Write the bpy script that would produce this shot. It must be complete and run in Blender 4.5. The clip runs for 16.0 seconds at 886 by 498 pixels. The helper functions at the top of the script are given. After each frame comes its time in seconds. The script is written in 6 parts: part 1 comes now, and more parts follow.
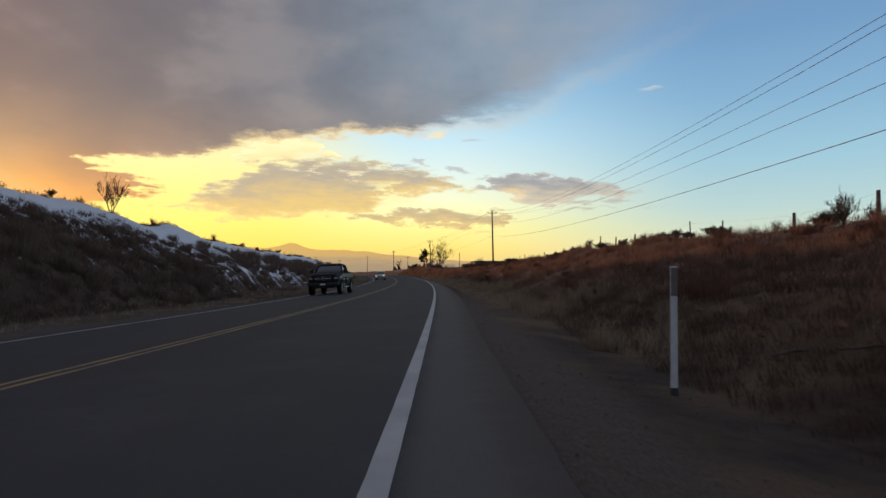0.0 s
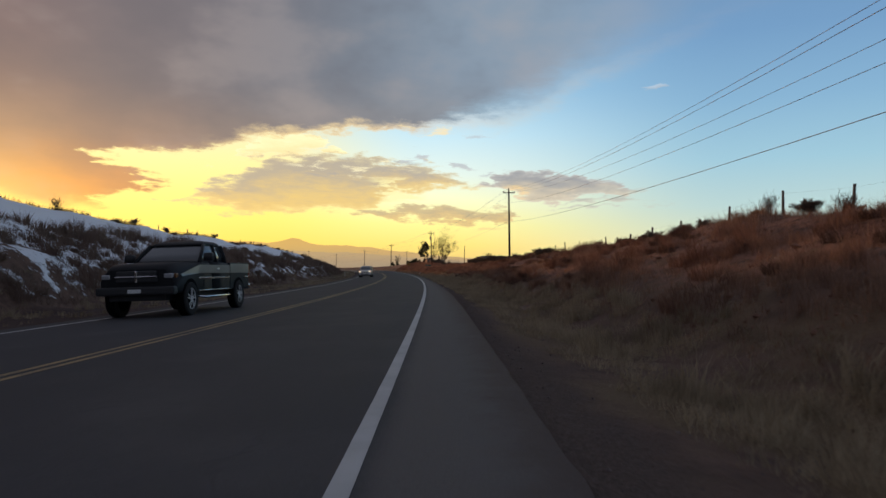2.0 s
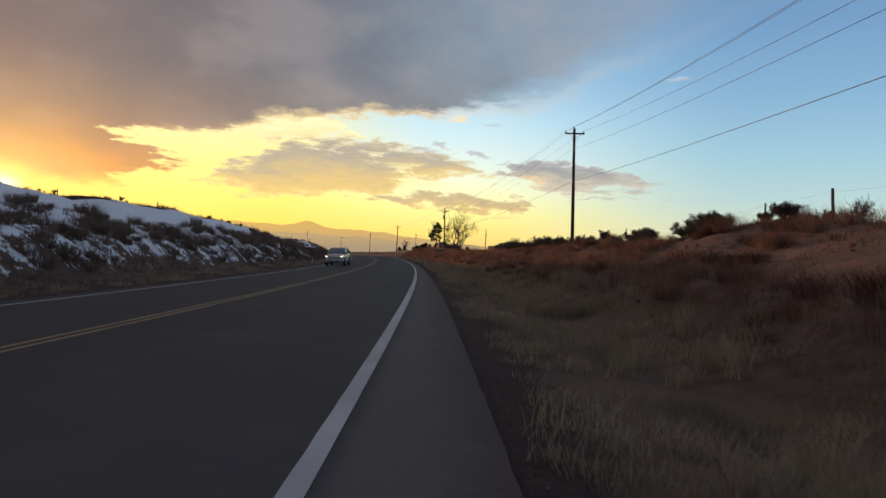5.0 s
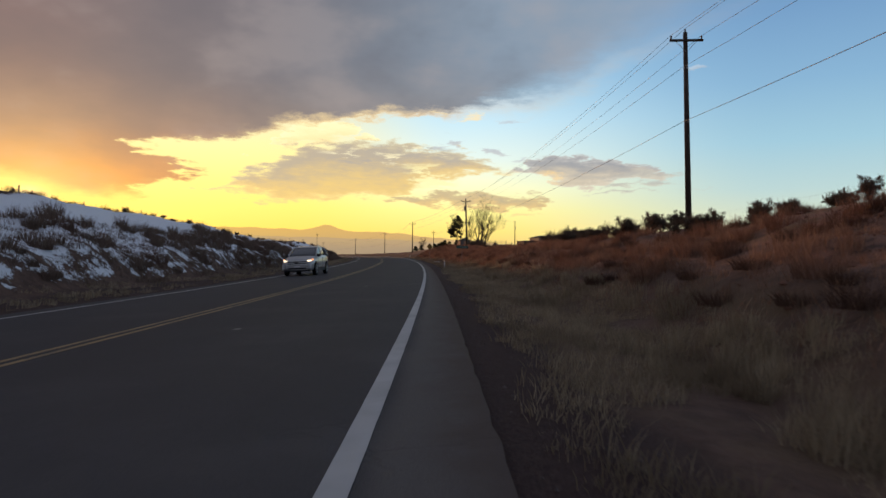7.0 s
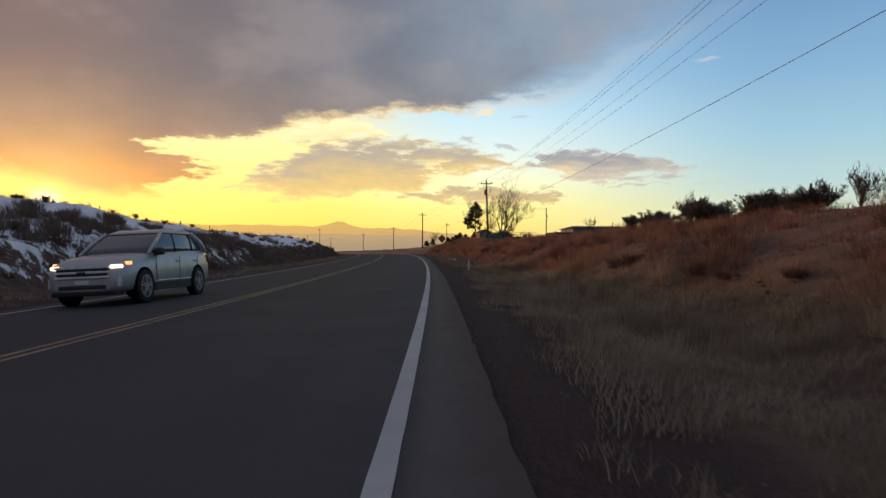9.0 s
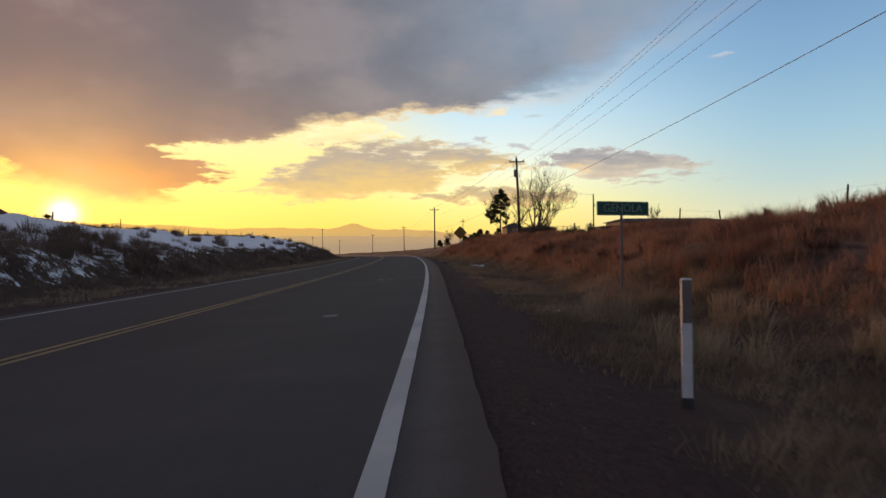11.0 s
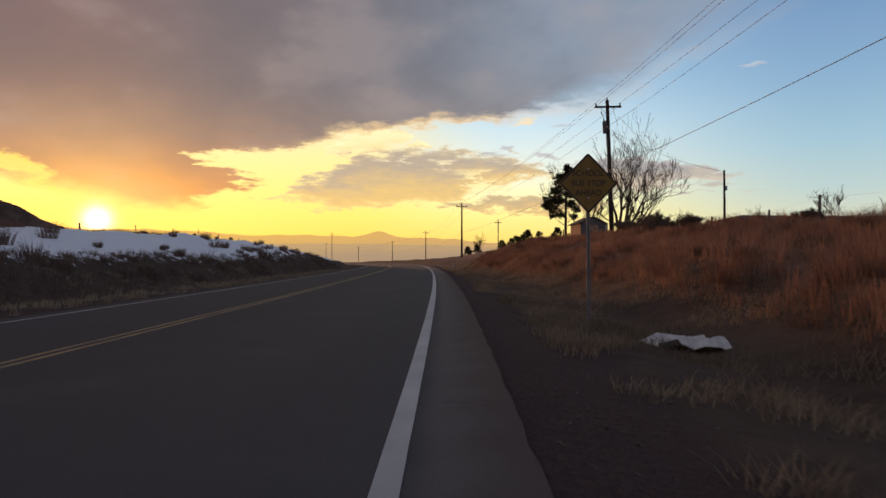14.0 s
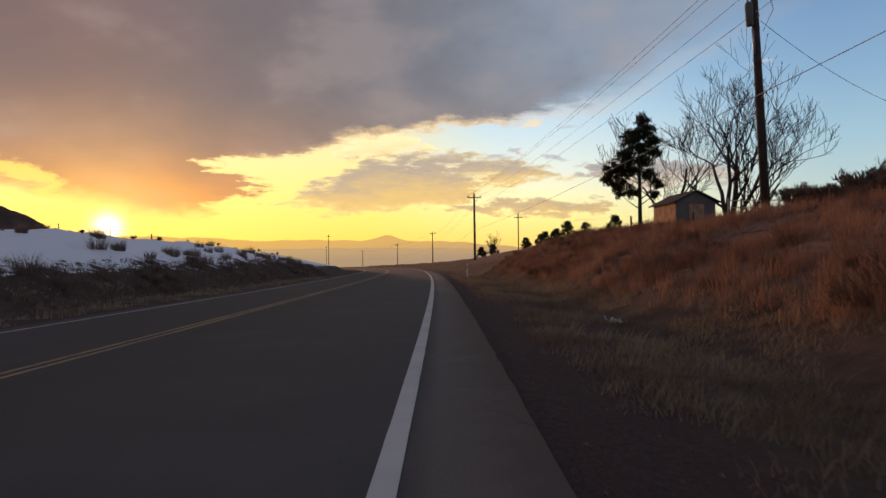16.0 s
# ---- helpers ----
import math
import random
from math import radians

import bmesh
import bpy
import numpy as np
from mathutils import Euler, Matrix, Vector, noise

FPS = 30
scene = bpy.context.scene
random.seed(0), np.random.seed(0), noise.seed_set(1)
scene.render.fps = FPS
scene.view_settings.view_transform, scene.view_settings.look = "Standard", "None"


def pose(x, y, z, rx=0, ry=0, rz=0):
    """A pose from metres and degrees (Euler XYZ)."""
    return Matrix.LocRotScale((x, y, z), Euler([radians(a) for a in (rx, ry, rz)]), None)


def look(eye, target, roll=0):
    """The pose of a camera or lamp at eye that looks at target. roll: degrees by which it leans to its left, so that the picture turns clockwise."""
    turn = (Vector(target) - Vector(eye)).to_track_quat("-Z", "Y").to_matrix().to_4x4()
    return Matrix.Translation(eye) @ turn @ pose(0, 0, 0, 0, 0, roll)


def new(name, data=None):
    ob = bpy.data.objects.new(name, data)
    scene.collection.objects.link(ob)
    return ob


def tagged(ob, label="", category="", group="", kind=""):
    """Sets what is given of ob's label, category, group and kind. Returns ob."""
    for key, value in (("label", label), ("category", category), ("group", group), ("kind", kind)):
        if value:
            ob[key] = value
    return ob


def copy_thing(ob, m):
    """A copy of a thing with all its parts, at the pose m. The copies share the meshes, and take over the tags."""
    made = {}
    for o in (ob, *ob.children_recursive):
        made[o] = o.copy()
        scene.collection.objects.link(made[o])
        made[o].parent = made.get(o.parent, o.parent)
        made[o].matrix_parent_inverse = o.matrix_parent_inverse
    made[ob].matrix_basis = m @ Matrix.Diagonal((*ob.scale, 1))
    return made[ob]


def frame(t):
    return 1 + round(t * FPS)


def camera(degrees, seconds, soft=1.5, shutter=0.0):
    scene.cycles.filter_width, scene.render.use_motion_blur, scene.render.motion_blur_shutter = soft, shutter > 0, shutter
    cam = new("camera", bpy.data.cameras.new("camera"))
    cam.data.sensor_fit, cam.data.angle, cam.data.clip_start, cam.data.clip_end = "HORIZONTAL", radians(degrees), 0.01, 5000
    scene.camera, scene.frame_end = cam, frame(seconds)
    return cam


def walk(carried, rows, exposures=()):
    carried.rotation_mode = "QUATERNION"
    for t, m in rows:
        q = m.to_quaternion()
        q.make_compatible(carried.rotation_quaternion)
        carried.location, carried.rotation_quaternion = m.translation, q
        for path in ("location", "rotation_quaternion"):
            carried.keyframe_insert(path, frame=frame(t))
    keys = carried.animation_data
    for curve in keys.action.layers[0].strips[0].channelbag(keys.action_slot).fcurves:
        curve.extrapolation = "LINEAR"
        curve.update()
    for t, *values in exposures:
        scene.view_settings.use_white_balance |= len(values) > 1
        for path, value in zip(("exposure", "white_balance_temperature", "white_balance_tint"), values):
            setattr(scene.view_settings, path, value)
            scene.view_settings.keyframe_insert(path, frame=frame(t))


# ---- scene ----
cam = camera(66.46, 16.0, shutter=0.1)
PATH = [
    (0, (0.061, -0.017, 0.944), (0.182, 9.976, 1.313), 0.35),
    (0.5, (0.159, 7.082, 0.881), (0.276, 17.075, 1.240), -0.02),
    (1, (0.302, 14.079, 0.837), (0.404, 24.071, 1.220), -0.03),
    (1.5, (0.419, 20.899, 0.880), (0.511, 30.894, 1.203), 1.75),
    (2, (0.501, 27.455, 0.873), (0.576, 37.449, 1.192), 0.92),
    (2.5, (0.560, 33.760, 0.884), (0.593, 43.757, 1.119), 1.01),
    (3, (0.573, 39.939, 0.855), (0.593, 49.936, 1.108), 1.05),
    (3.5, (0.622, 46.262, 0.846), (0.626, 56.258, 1.110), 0.85),
    (4, (0.592, 53.447, 0.930), (0.518, 63.444, 1.167), 2.70),
    (6.5, (-0.169, 83.404, 0.868), (-0.512, 93.399, 0.884), 1.61),
    (7, (-0.430, 89.731, 0.893), (-0.844, 99.722, 1.003), 0.68),
    (7.5, (-0.807, 95.829, 0.855), (-1.287, 105.817, 0.935), 0.58),
    (8, (-1.175, 101.829, 0.808), (-1.673, 111.815, 0.970), 0.28),
    (8.5, (-1.500, 107.888, 0.826), (-2.083, 117.871, 0.890), 0.40),
    (9, (-1.859, 114.013, 0.879), (-2.464, 123.994, 0.924), 0.12),
    (11.5, (-4.150, 144.657, 0.976), (-5.024, 154.618, 1.036), -0.53),
    (12, (-4.667, 149.957, 0.930), (-5.680, 159.905, 0.987), 0.86),
    (12.5, (-5.173, 155.220, 0.993), (-6.225, 165.164, 1.029), -0.61),
    (13, (-5.718, 160.534, 1.022), (-6.839, 170.470, 1.163), 0.27),
    (13.5, (-6.297, 165.986, 1.107), (-7.452, 175.918, 1.250), 0.37),
    (14, (-6.900, 171.428, 1.116), (-8.101, 181.353, 1.305), 0.00),
    (14.5, (-7.461, 176.381, 1.201), (-8.754, 186.297, 1.220), -0.85),
    (15, (-8.106, 181.520, 1.211), (-9.397, 191.436, 1.299), -0.85),
    (15.5, (-8.729, 186.561, 1.164), (-10.055, 196.469, 1.428), 0.01),
    (16, (-9.351, 191.609, 1.241), (-10.678, 201.518, 1.477), -0.77),
]
walk(cam, [(t, look(eye, target, roll)) for t, eye, target, roll in PATH], [(0.0, 0.05, 6450, 9), (9.0, 0.08, 6450, 11), (11.6, 0.04, 6680, 14), (16.0, 0.02, 6780, 16)])

# ---- world, sun, light ----
def lin(r, g, b):
    return tuple((v / 255 / 12.92 if v <= 10 else ((v / 255 + 0.055) / 1.055) ** 2.4) for v in (r, g, b))


SUN_AZ, SUN_EL = 34.0, 3.2     # degrees to the left of +y, and above the horizon


class Graph:
    """Short calls for building node trees."""
    def __init__(self, tree):
        self.t = tree
        tree.nodes.clear()

    def put(self, sock, v):
        if isinstance(v, bpy.types.NodeSocket):
            self.t.links.new(v, sock)
        elif v is not None:
            if sock.type == "RGBA" and not isinstance(v, (int, float)):
                v = (*v[:3], 1.0)
            sock.default_value = v

    def node(self, kind, out=0, props=(), **ins):
        n = self.t.nodes.new(kind)
        for k, v in dict(props).items():
            if k == "operation":
                n.operation = v
            elif k == "data_type":
                n.data_type = v
            elif k == "blend_type":
                n.blend_type = v
            elif k == "interpolation_type":
                n.interpolation_type = v
            elif k == "feature":
                n.feature = v
            elif k == "attribute_name":
                n.attribute_name = v
            elif k == "noise_dimensions":
                n.noise_dimensions = v
        for k, v in ins.items():
            name = k.replace("_", " ")
            self.put(n.inputs[int(k[1:])] if k[0] == "i" and k[1:].isdigit() else n.inputs[name], v)
        return n.outputs[out]

    def m(self, op, a, b=None, c=None):
        n = self.t.nodes.new("ShaderNodeMath")
        n.operation = op
        for s, v in zip(n.inputs, (a, b, c)):
            self.put(s, v)
        return n.outputs[0]

    def mix(self, f, a, b, blend="MIX"):
        n = self.t.nodes.new("ShaderNodeMix")
        n.data_type, n.blend_type = "RGBA", blend
        self.put(n.inputs["Factor"], f)
        self.put(n.inputs[6], a)
        self.put(n.inputs[7], b)
        return n.outputs[2]

    def step(self, v, lo, hi):
        n = self.t.nodes.new("ShaderNodeMapRange")
        n.interpolation_type = "SMOOTHSTEP"
        for s, x in zip(n.inputs, (v, lo, hi, 0.0, 1.0)):
            self.put(s, x)
        return n.outputs[0]

    def noise(self, vec, scale=1.0, detail=4.0, rough=0.55, distort=0.0, color=False):
        return self.node("ShaderNodeTexNoise", 1 if color else 0, Vector=vec, Scale=scale, Detail=detail, Roughness=rough, Distortion=distort)

    def vec(self, x, y, z):
        return self.node("ShaderNodeCombineXYZ", X=x, Y=y, Z=z)

    def stops(self, pairs):
        n = self.t.nodes.new("ShaderNodeValToRGB")
        e = n.color_ramp.elements
        e[0].position, e[1].position = pairs[0][0], pairs[-1][0]
        e[0].color, e[1].color = (*pairs[0][1][:3], 1.0), (*pairs[-1][1][:3], 1.0)
        for p, c in pairs[1:-1]:
            e.new(p).color = (*c[:3], 1.0)
        return n

    def ramp(self, v, stops):
        """stops: (place, linear colour)"""
        n = self.stops(stops)
        self.put(n.inputs[0], v)
        return n.outputs[0]

    def curve(self, v, points):
        """A height over v, from (v, height) pairs in rising v, by straight lines."""
        lo, hi = points[0][0], points[-1][0]
        top = max(p[1] for p in points) or 1.0
        n = self.stops([((p - lo) / (hi - lo), (h / top,) * 3) for p, h in points])
        self.put(n.inputs[0], self.m("DIVIDE", self.m("SUBTRACT", v, lo), hi - lo))
        return self.m("MULTIPLY", n.outputs[0], top)


world = bpy.data.worlds.new("sunset_sky")
scene.world = world
world.use_nodes = True
g = Graph(world.node_tree)
coord = g.t.nodes.new("ShaderNodeTexCoord").outputs["Generated"]
sep = g.t.nodes.new("ShaderNodeSeparateXYZ")
g.put(sep.inputs[0], coord)
X, Y, Z = sep.outputs
U = g.m("MULTIPLY", g.m("ARCTAN2", g.m("MULTIPLY", X, -1.0), Y), 57.2958)   # azimuth, left positive
V = g.m("MULTIPLY", g.m("ARCSINE", Z), 57.2958)                              # elevation

# clear sky, towards the sun and away from it
sunward = g.ramp(g.m("DIVIDE", V, 30.0), [(0.0, lin(232, 182, 84)), (0.07, lin(255, 222, 104)), (0.13, lin(255, 236, 118)), (0.2, lin(255, 240, 138)), (0.3, lin(255, 240, 168)), (0.4, lin(232, 232, 196)), (0.5, lin(170, 192, 208)), (1.0, lin(105, 135, 175))])
mid = g.ramp(g.m("DIVIDE", V, 30.0), [(0.0, lin(220, 184, 118)), (0.07, lin(255, 226, 124)), (0.13, lin(255, 244, 152)), (0.19, lin(252, 250, 196)), (0.27, lin(228, 242, 232)), (0.38, lin(196, 228, 242)), (0.5, lin(160, 202, 230)), (1.0, lin(96, 138, 186))])
away = g.ramp(g.m("DIVIDE", V, 30.0), [(0.0, lin(218, 208, 170)), (0.09, lin(212, 218, 190)), (0.18, lin(182, 208, 208)), (0.3, lin(156, 196, 214)), (0.45, lin(132, 174, 206)), (0.62, lin(113, 153, 193)), (1.0, lin(95, 128, 170))])
clear = g.mix(g.step(U, 1.0, 16.0), g.mix(g.step(U, -24.0, 1.0), away, mid), sunward)

# slow and fine drifts that tear the clouds' outlines
drift = g.m("SUBTRACT", g.noise(g.vec(g.m("MULTIPLY", U, 0.35), V, 3.1), 0.55, 7.0, 0.62), 0.5)
lift_ = g.m("SUBTRACT", g.noise(g.vec(g.m("MULTIPLY", U, 0.40), V, 19.7), 0.60, 7.0, 0.62), 0.5)
fibre = g.m("SUBTRACT", g.noise(g.vec(g.m("MULTIPLY", U, 0.26), V, 7.7), 1.9, 5.0, 0.62, 0.3), 0.5)
Uw = g.m("ADD", U, g.m("MULTIPLY", drift, 6.5))
Vw = g.m("ADD", V, g.m("MULTIPLY", lift_, 2.6))


def layer(sky, hi, lo, top, base, rim, dense=0.9, tear=1.0, lit=0.6, firm=0.35):
    """A cloud between two heights over the azimuth, with torn, lit edges."""
    h, l = g.curve(Uw, hi), g.curve(Uw, lo)
    up = g.m("SUBTRACT", Vw, l)
    inside = g.m("ADD", g.m("MINIMUM", g.m("SUBTRACT", h, Vw), up), g.m("MULTIPLY", fibre, tear * 2.0))
    k = g.step(inside, 0.0, firm)
    f = g.m("DIVIDE", up, g.m("MAXIMUM", g.m("SUBTRACT", h, l), 0.2))
    body = g.mix(g.step(g.m("ADD", f, g.m("MULTIPLY", fibre, 0.7)), 0.1, 0.85), base, top)
    body = g.mix(g.m("MULTIPLY", g.step(inside, firm + 0.45, 0.05), lit), body, rim)
    return g.mix(g.m("MULTIPLY", k, dense), sky, body)


# the great grey bank overhead: its lower edge, and the ragged end of its sunlit skirt
edge = g.curve(U, [(-90, 24), (-40, 23), (-24, 20.5), (-16.7, 17.8), (-12.8, 16.2), (-10.4, 14.9), (-8.4, 13.7), (-6.8, 13.1), (-5.4, 12.6), (-3.1, 12.2), (1.7, 11.75), (6.6, 11.3), (11.3, 10.75), (13.6, 10.5), (15.9, 10.0), (18.2, 9.5), (20.4, 9.1), (24.7, 8.6), (28, 8.4), (90, 8.4)])
skirt = g.curve(V, [(0, 26.8), (4.3, 26.6), (4.9, 26.2), (5.3, 25.4), (5.6, 24.2), (5.9, 23.0), (6.2, 22.2), (6.5, 22.8), (6.9, 22.9), (7.2, 22.9), (7.45, 23.8), (7.7, 26.0), (8.0, 25.4), (8.3, 26.5), (8.7, 26.6), (9.2, 24.5), (30, 24.0)])
hem = g.curve(U, [(-90, 4.3), (26, 4.4), (28.3, 4.25), (31, 4.3), (33.4, 4.8), (36.7, 5.7), (45, 6.8), (90, 10)])
over = g.m("SUBTRACT", Vw, edge)
loose = g.step(U, 5.0, -7.0)                                               # away from the sun the bank thins out slowly
deck = g.step(g.m("ADD", over, g.m("MULTIPLY", fibre, 1.6)), g.m("MULTIPLY", loose, -1.6), g.m("ADD", 0.55, g.m("MULTIPLY", loose, 2.8)))
deck = g.m("MULTIPLY", deck, g.m("SUBTRACT", 1.0, g.m("MULTIPLY", g.step(U, -5.0, -26.0), 0.85)))
side = g.m("ADD", g.m("SUBTRACT", g.m("ADD", U, g.m("MULTIPLY", drift, 4.0)), skirt), g.m("MULTIPLY", fibre, 7.0))
down = g.m("ADD", g.m("SUBTRACT", Vw, hem), g.m("MULTIPLY", fibre, 0.3))
hang = g.m("MULTIPLY", g.step(side, -0.3, 1.3), g.step(down, -0.7, 1.2))
cover = g.m("MAXIMUM", deck, hang)
shade = g.noise(g.vec(g.m("MULTIPLY", U, 0.5), g.m("MULTIPLY", V, 0.9), 1.3), 0.2, 4.0, 0.5)
grey = g.mix(g.step(U, -6.0, 12.0), lin(131, 147, 165), lin(110, 115, 127))
grey = g.mix(g.step(U, 7.0, 24.0), grey, lin(110, 103, 109))
grey = g.mix(g.step(U, 22.0, 38.0), grey, lin(117, 97, 100))
grey = g.mix(g.m("MULTIPLY", g.step(over, 5.5, 0.0), g.m("MULTIPLY", g.step(U, -9.0, 3.0), 0.75)), grey, g.mix(g.step(U, 0.0, 20.0), lin(134, 133, 138), lin(138, 121, 114)))
warm = g.m("MULTIPLY", g.step(U, 13.0, 29.0), g.step(g.m("ADD", V, g.m("MULTIPLY", drift, 2.0)), 15.0, 7.0))
grey = g.mix(warm, grey, g.mix(g.step(g.m("ADD", V, g.m("MULTIPLY", drift, 2.5)), 4.4, 10.5), lin(220, 146, 80), lin(152, 119, 106)))
grey = g.mix(g.m("MULTIPLY", g.step(shade, 0.46, 0.66), 0.5), grey, g.mix(0.5, grey, lin(178, 164, 160)))
grey = g.mix(g.m("MULTIPLY", g.step(shade, 0.50, 0.34), 0.5), grey, g.mix(0.5, grey, lin(84, 84, 96)))
glow = g.m("MULTIPLY", g.m("MULTIPLY", g.step(g.m("ADD", over, g.m("MULTIPLY", fibre, 1.6)), 1.2, 0.1), g.step(U, -9.0, -2.0)), g.step(U, 21.0, 14.0))
cloud = g.mix(g.m("MULTIPLY", glow, 0.85), grey, g.mix(g.step(U, -3.0, 10.0), lin(232, 214, 196), lin(250, 220, 162)))
cloud = g.mix(g.m("MULTIPLY", g.m("MULTIPLY", g.step(side, 1.3, 0.2), g.step(over, 0.8, -0.6)), 0.65), cloud, lin(248, 200, 120))
# heaped bright cloud under the edge, before the bank covers it
sky = layer(clear, [(-90, 2), (7.0, 9.0), (8.6, 10.4), (11.0, 11.4), (14.6, 10.9), (16.0, 9.6), (17.0, 8.0), (90, 2)], [(-90, 12), (7.0, 9.6), (10.0, 9.3), (15.5, 8.9), (17.0, 8.6), (90, 12)], lin(255, 246, 190), lin(250, 226, 164), lin(255, 250, 206), 0.9, 2.4, 0.5)
sky = g.mix(cover, sky, cloud)
# sunlit tufts hanging below the edge
for hi, lo in (([(-90, 2), (-2.0, 11.6), (-0.9, 12.2), (0.3, 12.1), (1.0, 11.6), (90, 2)], [(-90, 14), (-2.0, 11.7), (-0.4, 11.3), (1.0, 11.6), (90, 14)]), ([(-90, 2), (0.8, 12.2), (2.4, 12.7), (4.0, 12.3), (90, 2)], [(-90, 15), (0.8, 12.2), (2.4, 11.9), (4.0, 12.2), (90, 15)])):
    sky = layer(sky, hi, lo, lin(252, 224, 168), lin(250, 214, 150), lin(255, 238, 190), 0.85, 0.5, 0.4, 0.5)

# the broken grey-tan band below it, and the streaks beyond
sky = layer(sky, [(-90, 2), (-4.4, 7.0), (-3.3, 7.5), (-2.1, 8.0), (0.2, 8.8), (3.6, 9.5), (5.6, 9.6), (10.4, 9.6), (13.1, 9.3), (14.5, 8.9), (15.6, 8.3), (17.6, 7.5), (20.2, 6.6), (22.0, 5.2), (90, 2)],
            [(-90, 9), (-4.4, 7.3), (-3.3, 6.95), (-0.7, 6.6), (2.7, 6.0), (4.5, 5.8), (6.6, 4.9), (9.0, 4.6), (13.6, 4.4), (18.2, 4.5), (22.0, 5.3), (90, 9)],
            lin(172, 159, 146), lin(228, 192, 120), lin(250, 228, 162), 0.92, 1.25, 0.5, 0.6)
bits = g.noise(g.vec(g.m("MULTIPLY", U, 0.22), g.m("SUBTRACT", V, g.m("MULTIPLY", U, 0.02)), 31.0), 1.7, 5.0, 0.6, 0.4)
rift = g.m("MULTIPLY", g.m("MULTIPLY", g.step(U, 0.5, 3.0), g.step(U, 14.0, 10.5)), g.m("MULTIPLY", g.step(V, 7.3, 8.0), g.step(V, 9.6, 9.0)))
sky = g.mix(g.m("MULTIPLY", g.m("MULTIPLY", rift, g.step(bits, 0.54, 0.66)), 0.8), sky, lin(250, 238, 196))
sky = g.mix(g.m("MULTIPLY", g.m("MULTIPLY", rift, g.step(bits, 0.46, 0.36)), 0.5), sky, lin(158, 156, 160))
holes = g.m("MULTIPLY", g.m("MULTIPLY", g.step(U, 0.6, 2.2), g.step(U, 7.0, 4.5)), g.m("MULTIPLY", g.step(V, 5.4, 6.0), g.step(V, 8.0, 7.2)))
sky = g.mix(g.m("MULTIPLY", g.m("MULTIPLY", holes, g.step(bits, 0.47, 0.58)), 0.9), sky, lin(252, 242, 180))
sky = layer(sky, [(-90, 2), (-8.2, 4.2), (-7.0, 4.75), (-4.0, 5.35), (0.0, 5.45), (4.0, 5.2), (7.0, 4.8), (9.0, 4.2), (90, 2)], [(-90, 9), (-8.2, 4.5), (-6.5, 4.1), (-2.0, 4.2), (3.0, 4.15), (7.0, 4.3), (9.0, 4.5), (90, 9)], lin(182, 162, 134), lin(216, 180, 126), lin(236, 206, 140), 0.9, 1.0, 0.35)
sky = layer(sky, [(-90, 2), (-16.4, 6.6), (-14.6, 7.7), (-12.0, 8.3), (-8.0, 8.5), (-5.7, 8.2), (-4.5, 7.8), (-3.2, 7.4), (90, 2)], [(-90, 11), (-16.4, 6.8), (-12.0, 6.1), (-9.0, 5.8), (-6.4, 6.0), (-5.2, 6.8), (-3.2, 7.4), (90, 11)], lin(150, 148, 154), lin(206, 190, 168), lin(222, 214, 204), 0.92, 1.2, 0.45)
sky = layer(sky, [(-90, 2), (-8.6, 6.2), (-7.2, 7.0), (-5.8, 7.1), (-4.8, 6.6), (90, 2)], [(-90, 11), (-8.6, 6.4), (-7.4, 5.9), (-6.0, 6.1), (-4.8, 6.8), (90, 11)], lin(246, 206, 140), lin(250, 220, 160), lin(252, 232, 180), 0.8, 0.8, 0.3, 0.6)
for u0, u1, v0, tall in ((-18.5, -10.0, 6.7, 0.55), (-19.5, -9.0, 5.95, 0.45), (-17.5, -8.0, 5.35, 0.36), (-21.5, -14.0, 5.5, 0.26)):
    m_ = (u0 + u1) / 2
    sky = layer(sky, [(-90, 2), (u0, v0 - 0.1), (m_, v0 + tall), (u1, v0 - 0.1), (90, 2)], [(-90, 11), (u0, v0 + 0.1), (m_, v0 - tall * 0.6), (u1, v0 + 0.1), (90, 11)], lin(168, 166, 164), lin(196, 190, 176), lin(210, 206, 190), 0.85, 0.4, 0.3, 0.3)
for u0, v0, w_, h_ in ((1.3, 9.45, 1.3, 0.32), (2.7, 9.2, 1.1, 0.28), (-1.9, 8.95, 1.5, 0.3), (-4.4, 8.3, 0.8, 0.22), (1.9, 10.3, 1.0, 0.2), (-3.9, 11.3, 1.2, 0.22), (-17.6, 14.9, 1.1, 0.26)):
    sky = layer(sky, [(-90, 2), (u0 - w_, v0), (u0, v0 + h_), (u0 + w_, v0), (90, 2)], [(-90, 19), (u0 - w_, v0), (u0, v0 - h_), (u0 + w_, v0), (90, 19)], lin(172, 176, 186) if v0 < 12 else lin(198, 208, 220), lin(186, 184, 184), lin(206, 208, 210), 0.8 if v0 < 10 else 0.55, 0.5, 0.3, 0.25)
sky = layer(sky, [(-90, 2), (-9.0, 3.3), (-4.0, 3.75), (0.0, 3.5), (90, 2)], [(-90, 9), (-9.0, 3.5), (-4.0, 3.4), (0.0, 3.6), (90, 9)], lin(232, 196, 140), lin(238, 200, 136), lin(244, 212, 140), 0.5, 0.6, 0.2)
